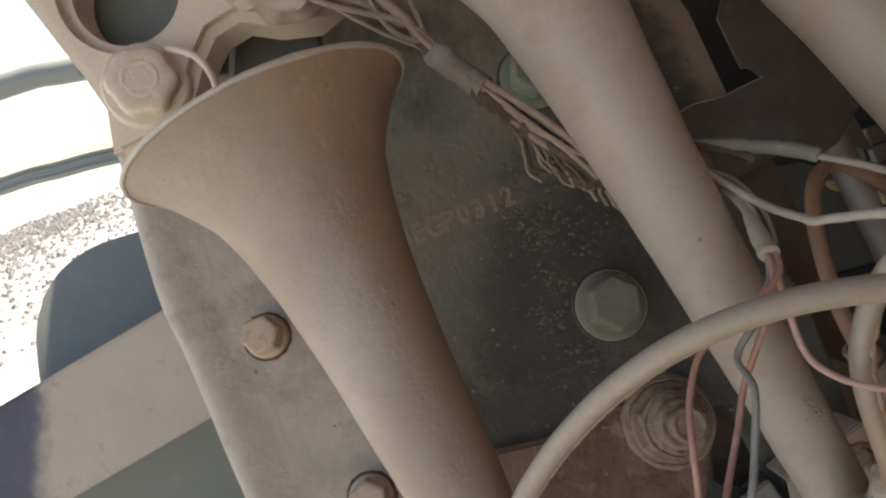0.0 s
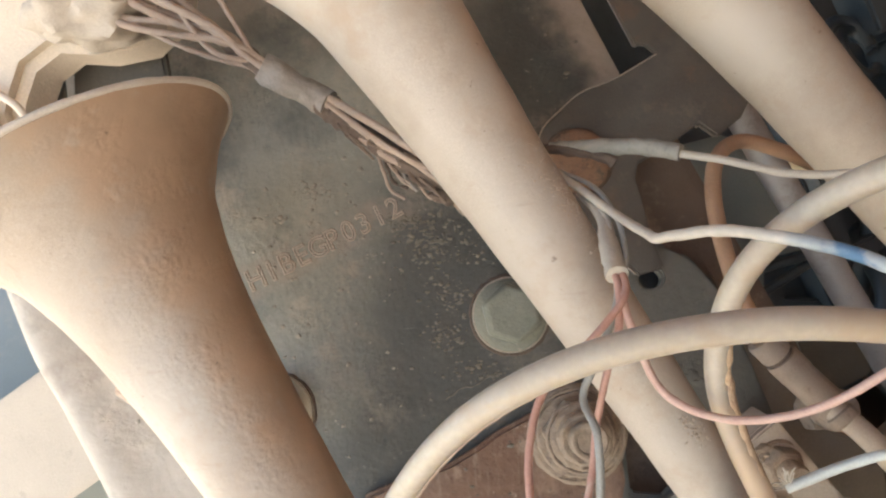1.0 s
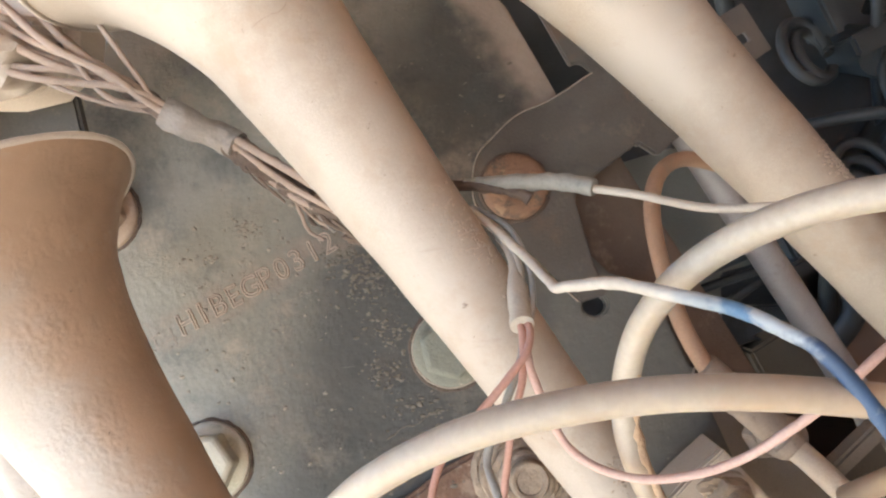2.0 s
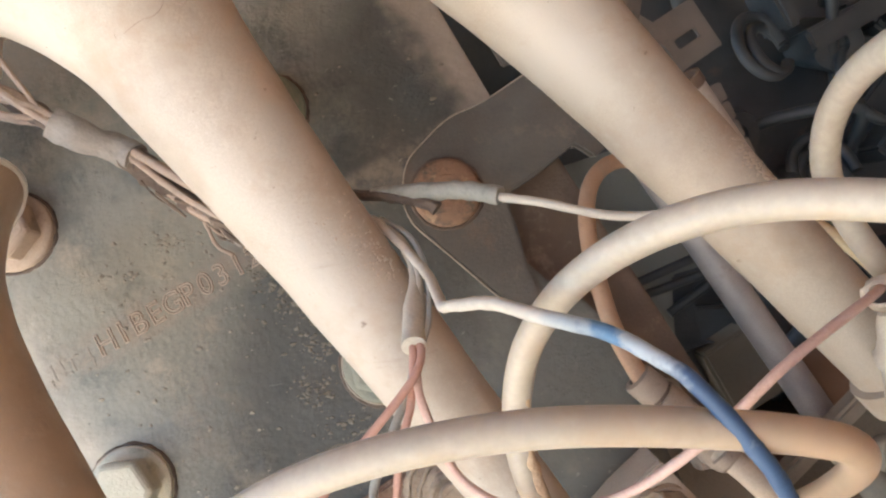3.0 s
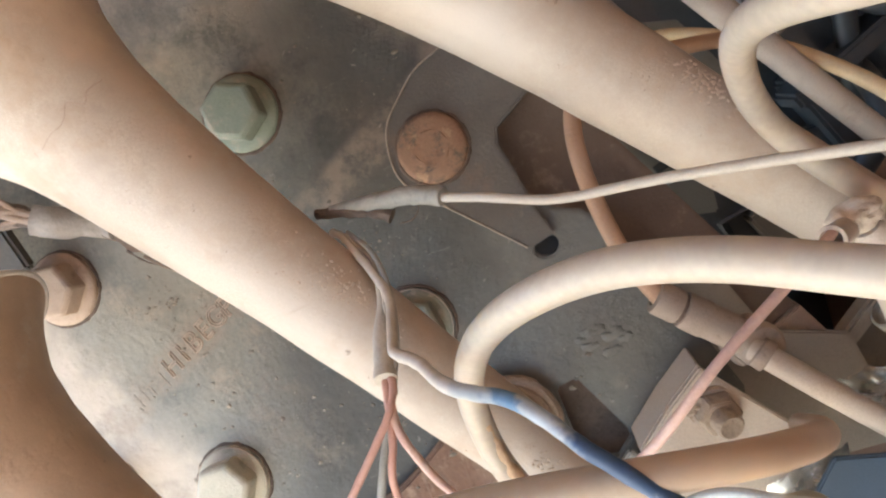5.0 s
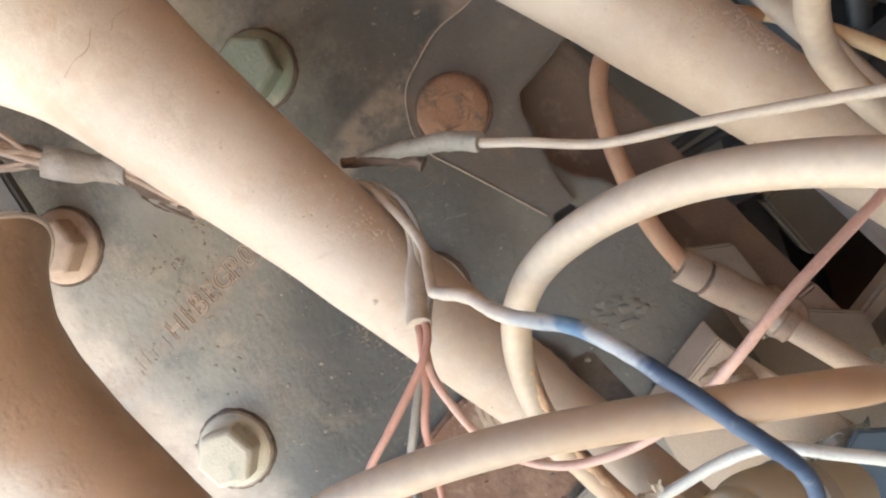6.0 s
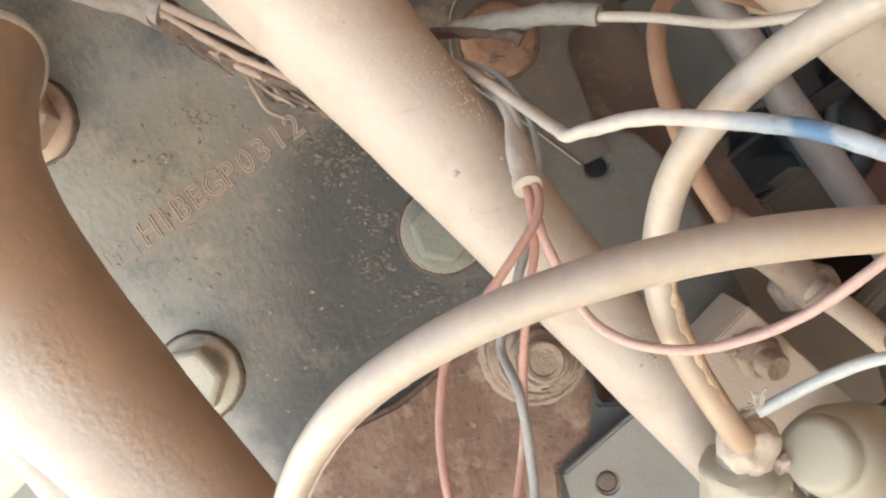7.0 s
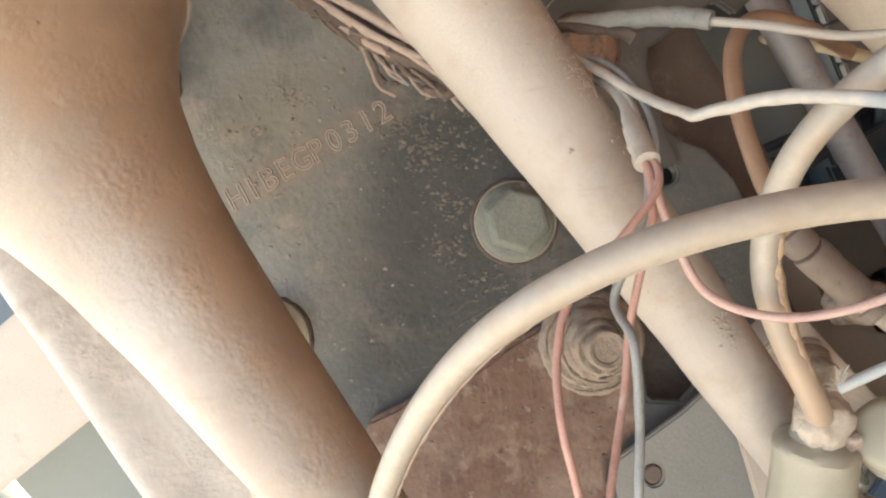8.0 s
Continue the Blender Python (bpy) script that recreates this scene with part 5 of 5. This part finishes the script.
head_bm = turned(bmesh.new(), BOSS, BOSS_D, [(0.004 + 0.0015 * k, 0.0228) for k in range(7)] + [(0.0145, 0.0224), (0.0162, 0.0212), (0.0172, 0.0192), (0.0175, 0.0150), (0.0175, 0.0)], 72)
up = Vector((0, 0, 1)) - BOSS_D * BOSS_D.z
for v in head_bm.verts:
    h = (v.co - BOSS).dot(BOSS_D)
    w = v.co - BOSS - BOSS_D * h
    q = math.atan2(w.dot(BOSS_D.cross(up)), w.dot(up)) + 0.4
    v.co = BOSS + BOSS_D * h + w * (0.945 + 0.055 * math.cos(6 * q))
part("boss_head", muddy(head_bm, 0.0007, 110.0), M_EDGE, boss, "dust-covered hexagon head")
part("head_dimple", muddy(turned(bmesh.new(), BOSS, BOSS_D, ((0.0172, 0.0125), (0.0180, 0.0115), (0.0180, 0.0092), (0.0170, 0.0080), (0.0160, 0.0060), (0.0160, 0.0)), 36), 0.0003), M_EDGE, boss, "shallow dimple in the head")
part("hub", lump(bmesh.new(), (-0.100, 0.440, 0.168), (0.038, 0.028, 0.022), 0.35, 70, 4), M_BEAM, arm, "mud-caked hub")
part("cable", sweep(bmesh.new(), spline([(-0.1765, 0.445, 0.1284), (-0.1608, 0.436, 0.1236), (-0.1488, 0.432, 0.1155), (-0.1438, 0.436, 0.1059), (-0.1442, 0.446, 0.0964)], 8), 0.0024, 10, 0.0005, 150), M_EDGE, arm)
part("recess", slab(bmesh.new(), [(-0.262, 0.125), (-0.262, 0.23), (-0.155, 0.23), (-0.155, 0.125)], flat(0.4985), 0.006, 0.001, (), (0, 1, 0)), M_TEAL, arm, "dark green sheet in the opening")
# added sheet whose dark colour stands in for shade behind the cable
part("shade_web", slab(bmesh.new(), [(-0.155, 0.090), (-0.150, 0.160), (-0.09, 0.165), (-0.085, 0.105)], flat(0.505), 0.01, 0.002, (), (0, 1, 0)), M_LUG, arm)

# ---- beyond the plate: beam, tank and guard bars ----
beam = thing("cross_beam", (-0.4, 0.75, -0.25), "grey-tan dusty cross beam", "beam")
b0, b1 = Vector((-0.80, 0.79, -0.43)), Vector((-0.10, 0.75, -0.022))
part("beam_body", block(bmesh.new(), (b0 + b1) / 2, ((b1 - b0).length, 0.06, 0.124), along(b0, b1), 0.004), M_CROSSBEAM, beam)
tank = thing("dark_green_tank", (-0.35, 0.92, -0.3), "dark green sheet tank with a rounded corner", "tank")
loop = [(p.x, p.z) for p in spline([(x, 0, z) for x, z in ((-0.43, -0.48), (-0.471, -0.294), (-0.500, -0.165), (-0.5125, -0.108), (-0.513, -0.080), (-0.509, -0.0545), (-0.497, -0.030), (-0.476, -0.010), (-0.444, 0.008), (-0.382, 0.0266), (-0.28, 0.06), (-0.14, 0.10))], 6)] + [(-0.02, -0.1), (-0.06, -0.5)]
tank_bm = slab(bmesh.new(), loop, flat(0.86), 0.22, 0.006, (), (0, 1, 0))
across, middle = Vector((-0.46, 0, 0.89)), Vector((-0.45, 0.86, -0.19))
for k in range(-12, 16):
    bmesh.ops.bisect_plane(tank_bm, geom=tank_bm.verts[:] + tank_bm.edges[:] + tank_bm.faces[:], plane_co=middle + across * 0.02 * k, plane_no=across)
for v in tank_bm.verts:
    s = (v.co - middle).dot(across)
    v.co.y += 1.5 * s * s
part("tank_body", tank_bm, M_TEAL, tank, smooth=50)
guard = thing("bull_bar", (-1.2, 1.2, 0.12), "dark green bull bar with two bowed rails", "bull bar")
down = RIG.to_3x3().inverted() @ Vector((0, 0, -1))
part("post", sweep(bmesh.new(), [Vector((-1.2, 1.2, 0.20)) - down * 0.1, Vector((-1.2, 1.2, 0.20)) + down * 1.47], 0.03, 16), M_GUARD, guard)
for pts, h, ribs in ((((-1.2, 1.2, 0.12), (-0.764, 1.2, 0.279), (-0.637, 1.2, 0.309), (-0.35, 1.2, 0.36)), 0.042, 0), (((-1.2, 1.2, -0.05), (-0.764, 1.2, 0.106), (-0.66, 1.2, 0.136), (-0.567, 1.2, 0.160), (-0.35, 1.2, 0.20)), 0.028, 4)):
    bar = part("bar", sweep(bmesh.new(), spline(pts, 8), h / 2, 14), M_GUARD, guard)
    for k in range(ribs):
        off = (k - (ribs - 1) / 2) * h / ribs
        part("rib", sweep(bmesh.new(), spline([(x, y - 0.012, z + off) for x, y, z in pts], 8), 0.003, 8), M_GUARD, bar)

# ---- behind the horns on the far side ----
back = thing("brown_channel", (0.33, 0.58, -0.05), "brown dusty channel bar behind the horns", "channel bar")
c0, c1 = Vector((0.255, 0.60, 0.115)), Vector((0.3810, 0.575, -0.170))
CHANNEL_OFF = Vector((-0.0097, 0, -0.0043))
part("channel_web", block(bmesh.new(), (c0 + c1) / 2 + CHANNEL_OFF, ((c1 - c0).length, 0.02, 0.034), along(c0, c1), 0.003), M_BROWN, back)
M_COUPLING = material("pinkish_dusty_coupling", ((0.27, 0.205, 0.155), (0.37, 0.295, 0.235)), 60, 0.8, 0.3, stain=(0.17, 0.115, 0.085), stain_scale=50, stain_at=0.56, specks=((0.44, 0.36, 0.28), 130.0, 0.66))
part("channel_side", block(bmesh.new(), (c0 + c1) / 2 + CHANNEL_OFF + Vector((0.0137, 0.004, 0.0061)), ((c1 - c0).length * 0.98, 0.026, 0.004), along(c0, c1), 0.001), M_BROWN, back, "thin turned-up edge")
part("channel_end", block(bmesh.new(), c1.lerp(c0, 0.02) + CHANNEL_OFF + Vector((0.0012, -0.004, 0.0005)), (0.036, 0.022, 0.0335), along(c0, c1), 0.002), M_COUPLING, back, "pale dusty square-cut end")
COUP, COUP_D = Vector((0.2800, 0.4735, -0.0645)), Vector((0.62, -0.03, -0.70)).normalized()
part("pipe_clamp", turned(bmesh.new(), COUP, COUP_D, ((0, 0.0058), (0.0006, 0.0096), (0.0020, 0.0102), (0.0140, 0.0104), (0.0155, 0.0100), (0.0157, 0.0085)), 32), M_COUPLING, orange, "dusty pipe coupling")
part("clamp_groove", turned(bmesh.new(), COUP, COUP_D, ((0.0150, 0.0), (0.0150, 0.0092), (0.0185, 0.0092), (0.0185, 0.0)), 32), M_TAPE_DARK, orange, "dark groove in the coupling")
part("metal_pipe", muddy(turned(bmesh.new(), COUP, COUP_D, ((0.0178, 0.0088), (0.0180, 0.0106), (0.0195, 0.0112), (0.032, 0.0112), (0.034, 0.0106), (0.050, 0.0108), (0.066, 0.0112), (0.070, 0.0090), (0.070, 0.0)), 32), 0.0004), M_COUPLING, orange, "dusty metal end of the pipe")
cross = thing("cross_member", (0.3, 0.70, -0.3), "black oily cross member with a grey-green sheet", "cross member")
part("member_web", slab(bmesh.new(), [(0.12, -0.40), (0.13, 0.36), (0.30, 0.33), (0.375, 0.15), (0.40, 0.02), (0.40, -0.40)], flat(0.685, 0, 0.1), 0.02, 0.003, (), (0, 1, 0)), M_DARK, cross)
part("lower_web", slab(bmesh.new(), [(0.36, -0.42), (0.36, -0.06), (0.44, -0.10), (0.62, -0.12), (0.62, -0.42)], flat(0.905), 0.02, 0.003, (), (0, 1, 0)), M_DARK, cross)
pocket = bmesh.new()
mouth = [(0.366, -0.098), (0.400, -0.092), (0.462, -0.130), (0.505, -0.190), (0.470, -0.275), (0.400, -0.245)]
rings = [[pocket.verts.new((x + k * 0.13, 0.662 + k * 0.23, z - k * 0.07)) for x, z in mouth] for k in (0, 1)]
for k in range(6):
    pocket.faces.new((rings[0][k], rings[0][(k + 1) % 6], rings[1][(k + 1) % 6], rings[1][k]))
pocket.faces.new(rings[1])
bmesh.ops.recalc_face_normals(pocket, faces=pocket.faces)
bmesh.ops.solidify(pocket, geom=pocket.faces[:], thickness=0.003)
part("pocket", pocket, M_DARK, cross, "black oily pocket in the member")
for p, q in (((0.3517, 0.668, -0.0462), (0.4084, 0.668, -0.0353)), ((0.3794, 0.666, -0.0607), (0.4171, 0.668, -0.0417)), ((0.350, 0.668, -0.034), (0.404, 0.670, -0.020))):
    part("oily_rod", sweep(bmesh.new(), [Vector(p).lerp(Vector(q), k / 4) for k in range(-1, 6)], 0.0042, 14), M_DARK, cross)
part("stiffener", slab(bmesh.new(), [(0.290, 0.075), (0.352, 0.085), (0.398, 0.068), (0.426, 0.0), (0.416, -0.028), (0.379, -0.033), (0.372, -0.09), (0.318, -0.075)], flat(0.672, 0, 0.1), 0.006, 0.002, (), (0, 1, 0)), M_TEAL, cross, "dusty grey-green stiffener sheet")
inner_plate = thing("inner_plate", (0.30, 0.60, -0.1), "dark dusty inner plate below the lug", "steel plate")
part("plate_body", slab(bmesh.new(), [(0.236, -0.004), (0.225, 0.05), (0.236, 0.10), (0.262, 0.085), (0.272, 0.067), (0.299, 0.019), (0.318, -0.033), (0.345, -0.12), (0.36, -0.22), (0.33, -0.30), (0.27, -0.28), (0.256, -0.04)], flat(0.566, 0.05, 0.05), 0.006, 0.0015, (), (0, 1, 0)), M_BROWN, inner_plate)
white = thing("steel_tube", (0.44, 0.58, -0.1), "pale dusty steel tube behind the horns", "tube")
part("tube_body", sweep(bmesh.new(), spline([(0.3620, 0.5330, 0.1090), (0.401, 0.5535, 0.0505), (0.442, 0.576, -0.010), (0.524, 0.6212, -0.1304)], 6), 0.0092, 20), M_PIPE, white)
part("tube_mouth", turned(bmesh.new(), (0.3595, 0.5316, 0.1127), (0.164, 0.09, -0.242), ((0.004, 0.0), (0.004, 0.0075), (-0.002, 0.0078), (-0.002, 0.0098), (0.006, 0.0100), (0.007, 0.0090)), 28), M_BROWN, white, "brown open pipe mouth")
lilac = material("greyish_bare_tube", ((0.25, 0.225, 0.205), (0.35, 0.32, 0.295)), 50, 0.45, 0.15, stain=(0.17, 0.14, 0.12), stain_scale=30, stain_at=0.57)
rail = thing("round_tube", (0.39, 0.585, -0.02), "grey bare round tube behind the horns", "tube")
t0, t1 = Vector((0.296, 0.588, 0.160)), Vector((0.4535, 0.590, -0.156))
part("tube_body", sweep(bmesh.new(), [t0.lerp(t1, k / 12) for k in range(13)], 0.0122, 28), lilac, rail)
part("tube_end", turned(bmesh.new(), t1, t1 - t0, ((-0.004, 0.0123), (-0.003, 0.0131), (0.001, 0.0131), (0.002, 0.0120), (0.002, 0.0095), (-0.002, 0.0090), (-0.002, 0.0)), 28), lilac, rail, "rolled end of the tube")
blk = thing("grey_block", (0.43, 0.66, -0.13), "grey-brown dusty metal block in the dark gap", "metal block")
part("block_body", slab(bmesh.new(), [(0.389, -0.103), (0.432, -0.0835), (0.450, -0.098), (0.462, -0.146), (0.456, -0.1455), (0.413, -0.1635)], flat(0.652), 0.03, 0.003, (), (0, 1, 0)), M_OLIVE, blk)
low_shelf = thing("grey_shelf", (0.42, 0.52, -0.16), "grey-tan dusty shelf plate", "shelf plate")
SHELF_A, SHELF_B = Vector((0.380, 0.570, -0.1885)), Vector((0.5205, 0.562, -0.0775))
shelf_turn = along(SHELF_A, SHELF_B)
DOWN = shelf_turn @ Vector((0, 0, -1))
part("shelf_plate", block(bmesh.new(), (SHELF_A + SHELF_B) / 2 + Vector((0, -0.004, 0)) + DOWN * 0.0065 * (1 if DOWN.z < 0 else -1), ((SHELF_B - SHELF_A).length, 0.016, 0.013), shelf_turn, 0.0025), M_SHELF, low_shelf)
part("shelf_lip", block(bmesh.new(), (SHELF_A + SHELF_B) / 2 + Vector((0.004, 0.006, 0)) + DOWN * 0.040 * (1 if DOWN.z < 0 else -1), ((SHELF_B - SHELF_A).length, 0.012, 0.058), shelf_turn, 0.002), M_OLIVE, low_shelf, "dark olive front face")

M_STUB = material("grey_green_dusty_rubber", ((0.17, 0.155, 0.125), (0.25, 0.225, 0.18)), 60, 0.8, 0.3, stain=(0.33, 0.27, 0.205), stain_scale=40, stain_at=0.57)
tap = thing("drain_tap", (0.3971, 0.475, -0.1253), "grey-green dusty tap with a round knob on the shelf", "tap")
S0, S1 = Vector((0.3971, 0.475, -0.1253)), Vector((0.422, 0.485, -0.1616))
part("tap_body", muddy(turned(bmesh.new(), S0, S1 - S0, ((0.004, 0.0), (0.004, 0.0082), (0.0, 0.0088), (0.001, 0.0104), (0.008, 0.0108), (0.010, 0.0096), (0.030, 0.0100), (0.045, 0.0104)), 30), 0.0004), M_STUB, tap)
part("knob", muddy(turned(bmesh.new(), (0.4186, 0.47, -0.1327), (0.30, -0.92, 0.22), ((-0.012, 0.0075), (0.0, 0.0085), (0.001, 0.0108), (0.008, 0.0114), (0.010, 0.0104), (0.0108, 0.0070), (0.0100, 0.0)), 30), 0.0005), M_STUB, tap, "round dusty knob")
rear = thing("rear_plate", (0.36, 0.56, -0.17), "grey-tan dusty plate behind the elbow fitting", "steel plate")
part("plate_body", slab(bmesh.new(), [(0.300, -0.085), (0.332, -0.093), (0.350, -0.150), (0.400, -0.172), (0.412, -0.262), (0.33, -0.255), (0.305, -0.16)], flat(0.553, 0.02, 0.05), 0.005, 0.0015, (), (0, 1, 0)), M_SHELF, rear)

# bolt and pipe stub on the lower bracket
stub = thing("elbow_fitting", (0.3186, 0.47, -0.113), "dusty elbow fitting with a pale pipe", "pipe fitting")
ELBOW, ELBOW_D = Vector((0.3235, 0.4730, -0.1145)), Vector((0.22, -0.95, 0.12)).normalized()
part("elbow_body", muddy(turned(bmesh.new(), ELBOW, ELBOW_D, ((-0.012, 0.0120), (-0.004, 0.0128), (0.002, 0.0135), (0.008, 0.0132), (0.011, 0.0105), (0.012, 0.0)), 32), 0.0006), M_COUPLING, stub)
part("elbow_nut", muddy(hexagon(bmesh.new(), ELBOW - ELBOW_D * 0.016, ELBOW_D, 0.0285, 0.009, 0.4), 0.0004), M_COUPLING, stub, "mud-caked hexagon nut")
part("pipe", sweep(bmesh.new(), eased(spline([(0.3190, 0.4640, -0.1125), (0.3275, 0.4535, -0.1215), (0.3420, 0.4480, -0.1400), (0.3620, 0.4460, -0.1660), (0.3880, 0.4440, -0.2000)], 8), 3), 0.0072, 18), M_BEAM_PALE, stub, "pale dusty pipe")
part("pipe_collar", turned(bmesh.new(), (0.3215, 0.4600, -0.1150), (0.55, -0.40, -0.73), ((-0.003, 0.0082), (-0.002, 0.0092), (0.004, 0.0092), (0.005, 0.0080)), 26), M_COUPLING, stub)

anchor = thing("anchor_bracket", (0.285, 0.49, -0.16), "tan dusty angle bracket with a mud-caked bolt", "bracket")
part("bracket_face", slab(bmesh.new(), [(0.2890, -0.1190), (0.2620, -0.1370), (0.2360, -0.1580), (0.25, -0.24), (0.31, -0.26), (0.350, -0.205), (0.318, -0.160)], flat(0.487, 0, 0.08), 0.005, 0.0012, (), (0, 1, 0)), M_BEAM_PALE, anchor)
part("bracket_flange", slab(bmesh.new(), [(0.2890, -0.1192), (0.2620, -0.1372), (0.2360, -0.1582), (0.2385, -0.1610), (0.2640, -0.1400), (0.2905, -0.1225)], flat(0.4925, 0, 0.08), 0.03, 0.0008, (), (0, 1, 0)), M_BEAM_PALE, anchor)
tip = Vector((0.2890, 0.464, -0.1490))
bolt = part("bolt", hexagon(bmesh.new(), tip + Vector((-0.001, 0.012, 0.001)), (0.1, -1, -0.1), 0.024, 0.010, 0.3), M_STUD, anchor)
part("bolt_end", turned(bmesh.new(), tip + Vector((0, 0.004, 0)), (0.15, -1, -0.15), ((0, 0.0084), (0.010, 0.0084), (0.0120, 0.0070), (0.0115, 0.0050), (0.0115, 0)), 24), M_STUD, bolt)
part("washer", turned(bmesh.new(), tip + Vector((-0.001, 0.016, 0.001)), (0.1, -1, -0.1), ((0, 0.0165), (0.003, 0.0165), (0.004, 0.0150)), 28), M_STUD, bolt)
part("mud_cake", lump(bmesh.new(), tip + Vector((-0.010, 0.014, 0.009)), (0.009, 0.006, 0.007), 0.5, 80, 3), M_STUD, anchor)
foil2 = bmesh.new()
sheet(foil2, 10, 10, 0, 1, 0, 1, lambda x, y: 0)
for v in foil2.verts:
    u, w = v.co.x, v.co.y
    w *= 1 - 0.5 * u
    v.co = Vector((0.3575 + 0.038 * u + 0.0145 * w, 0.470 + 0.012 * noise.noise(Vector((u * 5, w * 5, 7))) + 0.004 * noise.noise(Vector((u * 13, w * 13, 3))), -0.1515 - 0.004 * u - 0.0230 * w))
bmesh.ops.solidify(foil2, geom=foil2.faces[:], thickness=0.0012)
solo("crumpled_sheet", foil2, M_FOIL, "bright crumpled metal sheet beside the elbow fitting", "metal sheet")
foil = bmesh.new()
sheet(foil, 10, 10, 0, 1, 0, 1, lambda x, y: 0)
for v in foil.verts:
    u, w = v.co.x, v.co.y
    v.co = Vector((0.288 + 0.050 * u + 0.008 * w, 0.452 + 0.009 * noise.noise(Vector((u * 4, w * 4, 2))), -0.236 + 0.046 * w + 0.010 * u))
bmesh.ops.solidify(foil, geom=foil.faces[:], thickness=0.0012)
solo("crumpled_sheet", foil, M_FOIL, "bright crumpled metal sheet below the bracket", "metal sheet")
bluep = thing("blue_sheet", (0.36, 0.43, -0.25), "dark blue painted sheet below the bracket", "metal sheet")
part("sheet_body", slab(bmesh.new(), [(0.295, -0.212), (0.331, -0.172), (0.42, -0.20), (0.42, -0.32), (0.30, -0.32)], flat(0.43), 0.004, 0.001, (), (0, 1, 0)), M_BLUE, bluep)

# slotted bracket, finned block and engine parts beyond the horns
slot = thing("slotted_bracket", (0.41, 0.63, 0.12), "grey dusty slotted bracket above the engine", "bracket")
slot_hole = [(0.439, 0.183), (0.460, 0.193), (0.4645, 0.184), (0.4435, 0.174)]
part("bracket_plate", slab(bmesh.new(), [(0.419, 0.203), (0.462, 0.222), (0.486, 0.173), (0.432, 0.147)], flat(0.74), 0.005, 0.001, (slot_hole,), (0, 1, 0)), M_SLOT, slot)
part("bracket_leg", slab(bmesh.new(), [(0.36, 0.25), (0.419, 0.203), (0.432, 0.147), (0.455, 0.105), (0.41, 0.11), (0.36, 0.19)], flat(0.735), 0.005, 0.001, (), (0, 1, 0)), M_SLOT, slot)
part("bracket_tab", block(bmesh.new(), (0.428, 0.728, 0.172), (0.014, 0.014, 0.02), Matrix.Rotation(radians(-28), 3, "Y"), 0.003), M_SLOT, slot)
fins = thing("finned_block", (0.49, 0.75, 0.06), "dusty finned block beside the horn", "finned block")
f0, f1 = Vector((0.4635, 0.745, 0.1335)), Vector((0.5032, 0.745, 0.0202))
part("fin_base", block(bmesh.new(), (f0 + f1) / 2 + Vector((0, 0.02, 0)), ((f1 - f0).length, 0.03, 0.034), along(f0, f1), 0.002), M_DARK, fins)
for k in range(6):
    p = f0.lerp(f1, (k + 0.5) / 6)
    part("fin", block(bmesh.new(), p, ((f1 - f0).length / 6 * 0.93, 0.012, 0.030 - 0.001 * (k % 3)), along(f0, f1) @ Matrix.Rotation(radians(rs.uniform(-3, 3)), 3, "Z"), 0.0015), M_SLOT, fins)
engine = thing("engine_block", (0.62, 0.95, -0.2), "black oily engine block in deep shade", "engine")
rs = random.Random(23)
part("block_body", block(bmesh.new(), (0.86, 1.08, 0.0), (1.0, 0.3, 1.3), Matrix.Rotation(radians(-20), 3, "Y"), 0.02), M_DARK, engine)
for k in range(48):
    p = Vector((rs.uniform(0.50, 0.95), rs.uniform(0.84, 0.92), rs.uniform(-0.22, 0.33)))
    if k % 3 == 0:
        part("casting_rib", block(bmesh.new(), p, (rs.uniform(0.05, 0.16), 0.06, rs.uniform(0.015, 0.04)), Matrix.Rotation(radians(rs.choice((-20, 70, -45))), 3, "Y"), 0.004), M_DARK, engine)
    elif k % 3 == 1:
        part("casting_boss", turned(bmesh.new(), p, (rs.uniform(-0.3, 0.3), -1, rs.uniform(-0.3, 0.3)), ((-0.06, 0.03), (0.02, 0.03), (0.025, 0.027), (0.025, 0.012), (0.018, 0.011), (0.018, 0)), 26), M_DARK, engine)
    else:
        e = p + Vector((rs.uniform(-0.12, 0.12), rs.uniform(-0.05, 0.02), rs.uniform(-0.15, 0.15)))
        part("engine_cable", sweep(bmesh.new(), spline([p, p.lerp(e, 0.4) + Vector((rs.uniform(-0.05, 0.05), -0.05, 0.03)), e, e + Vector((0.03, 0.05, -0.08))], 8), rs.uniform(0.006, 0.013), 12), M_DARK, engine)
for cx, cz, r, tilt in ((0.580, 0.185, 0.038, 0.3), (0.588, 0.180, 0.030, 0.5), (0.632, 0.030, 0.045, -0.2), (0.630, 0.022, 0.034, -0.1), (0.628, 0.016, 0.022, 0.0), (0.70, 0.13, 0.05, 0.4)):
    ring_path = [(cx + r * math.cos(q) * 0.75, 0.845 + 0.02 * math.sin(q + tilt), cz + r * math.sin(q)) for q in [2 * math.pi * k / 36 for k in range(33)]]
    part("coiled_cable", sweep(bmesh.new(), ring_path, 0.0065, 12), M_DARK, engine)
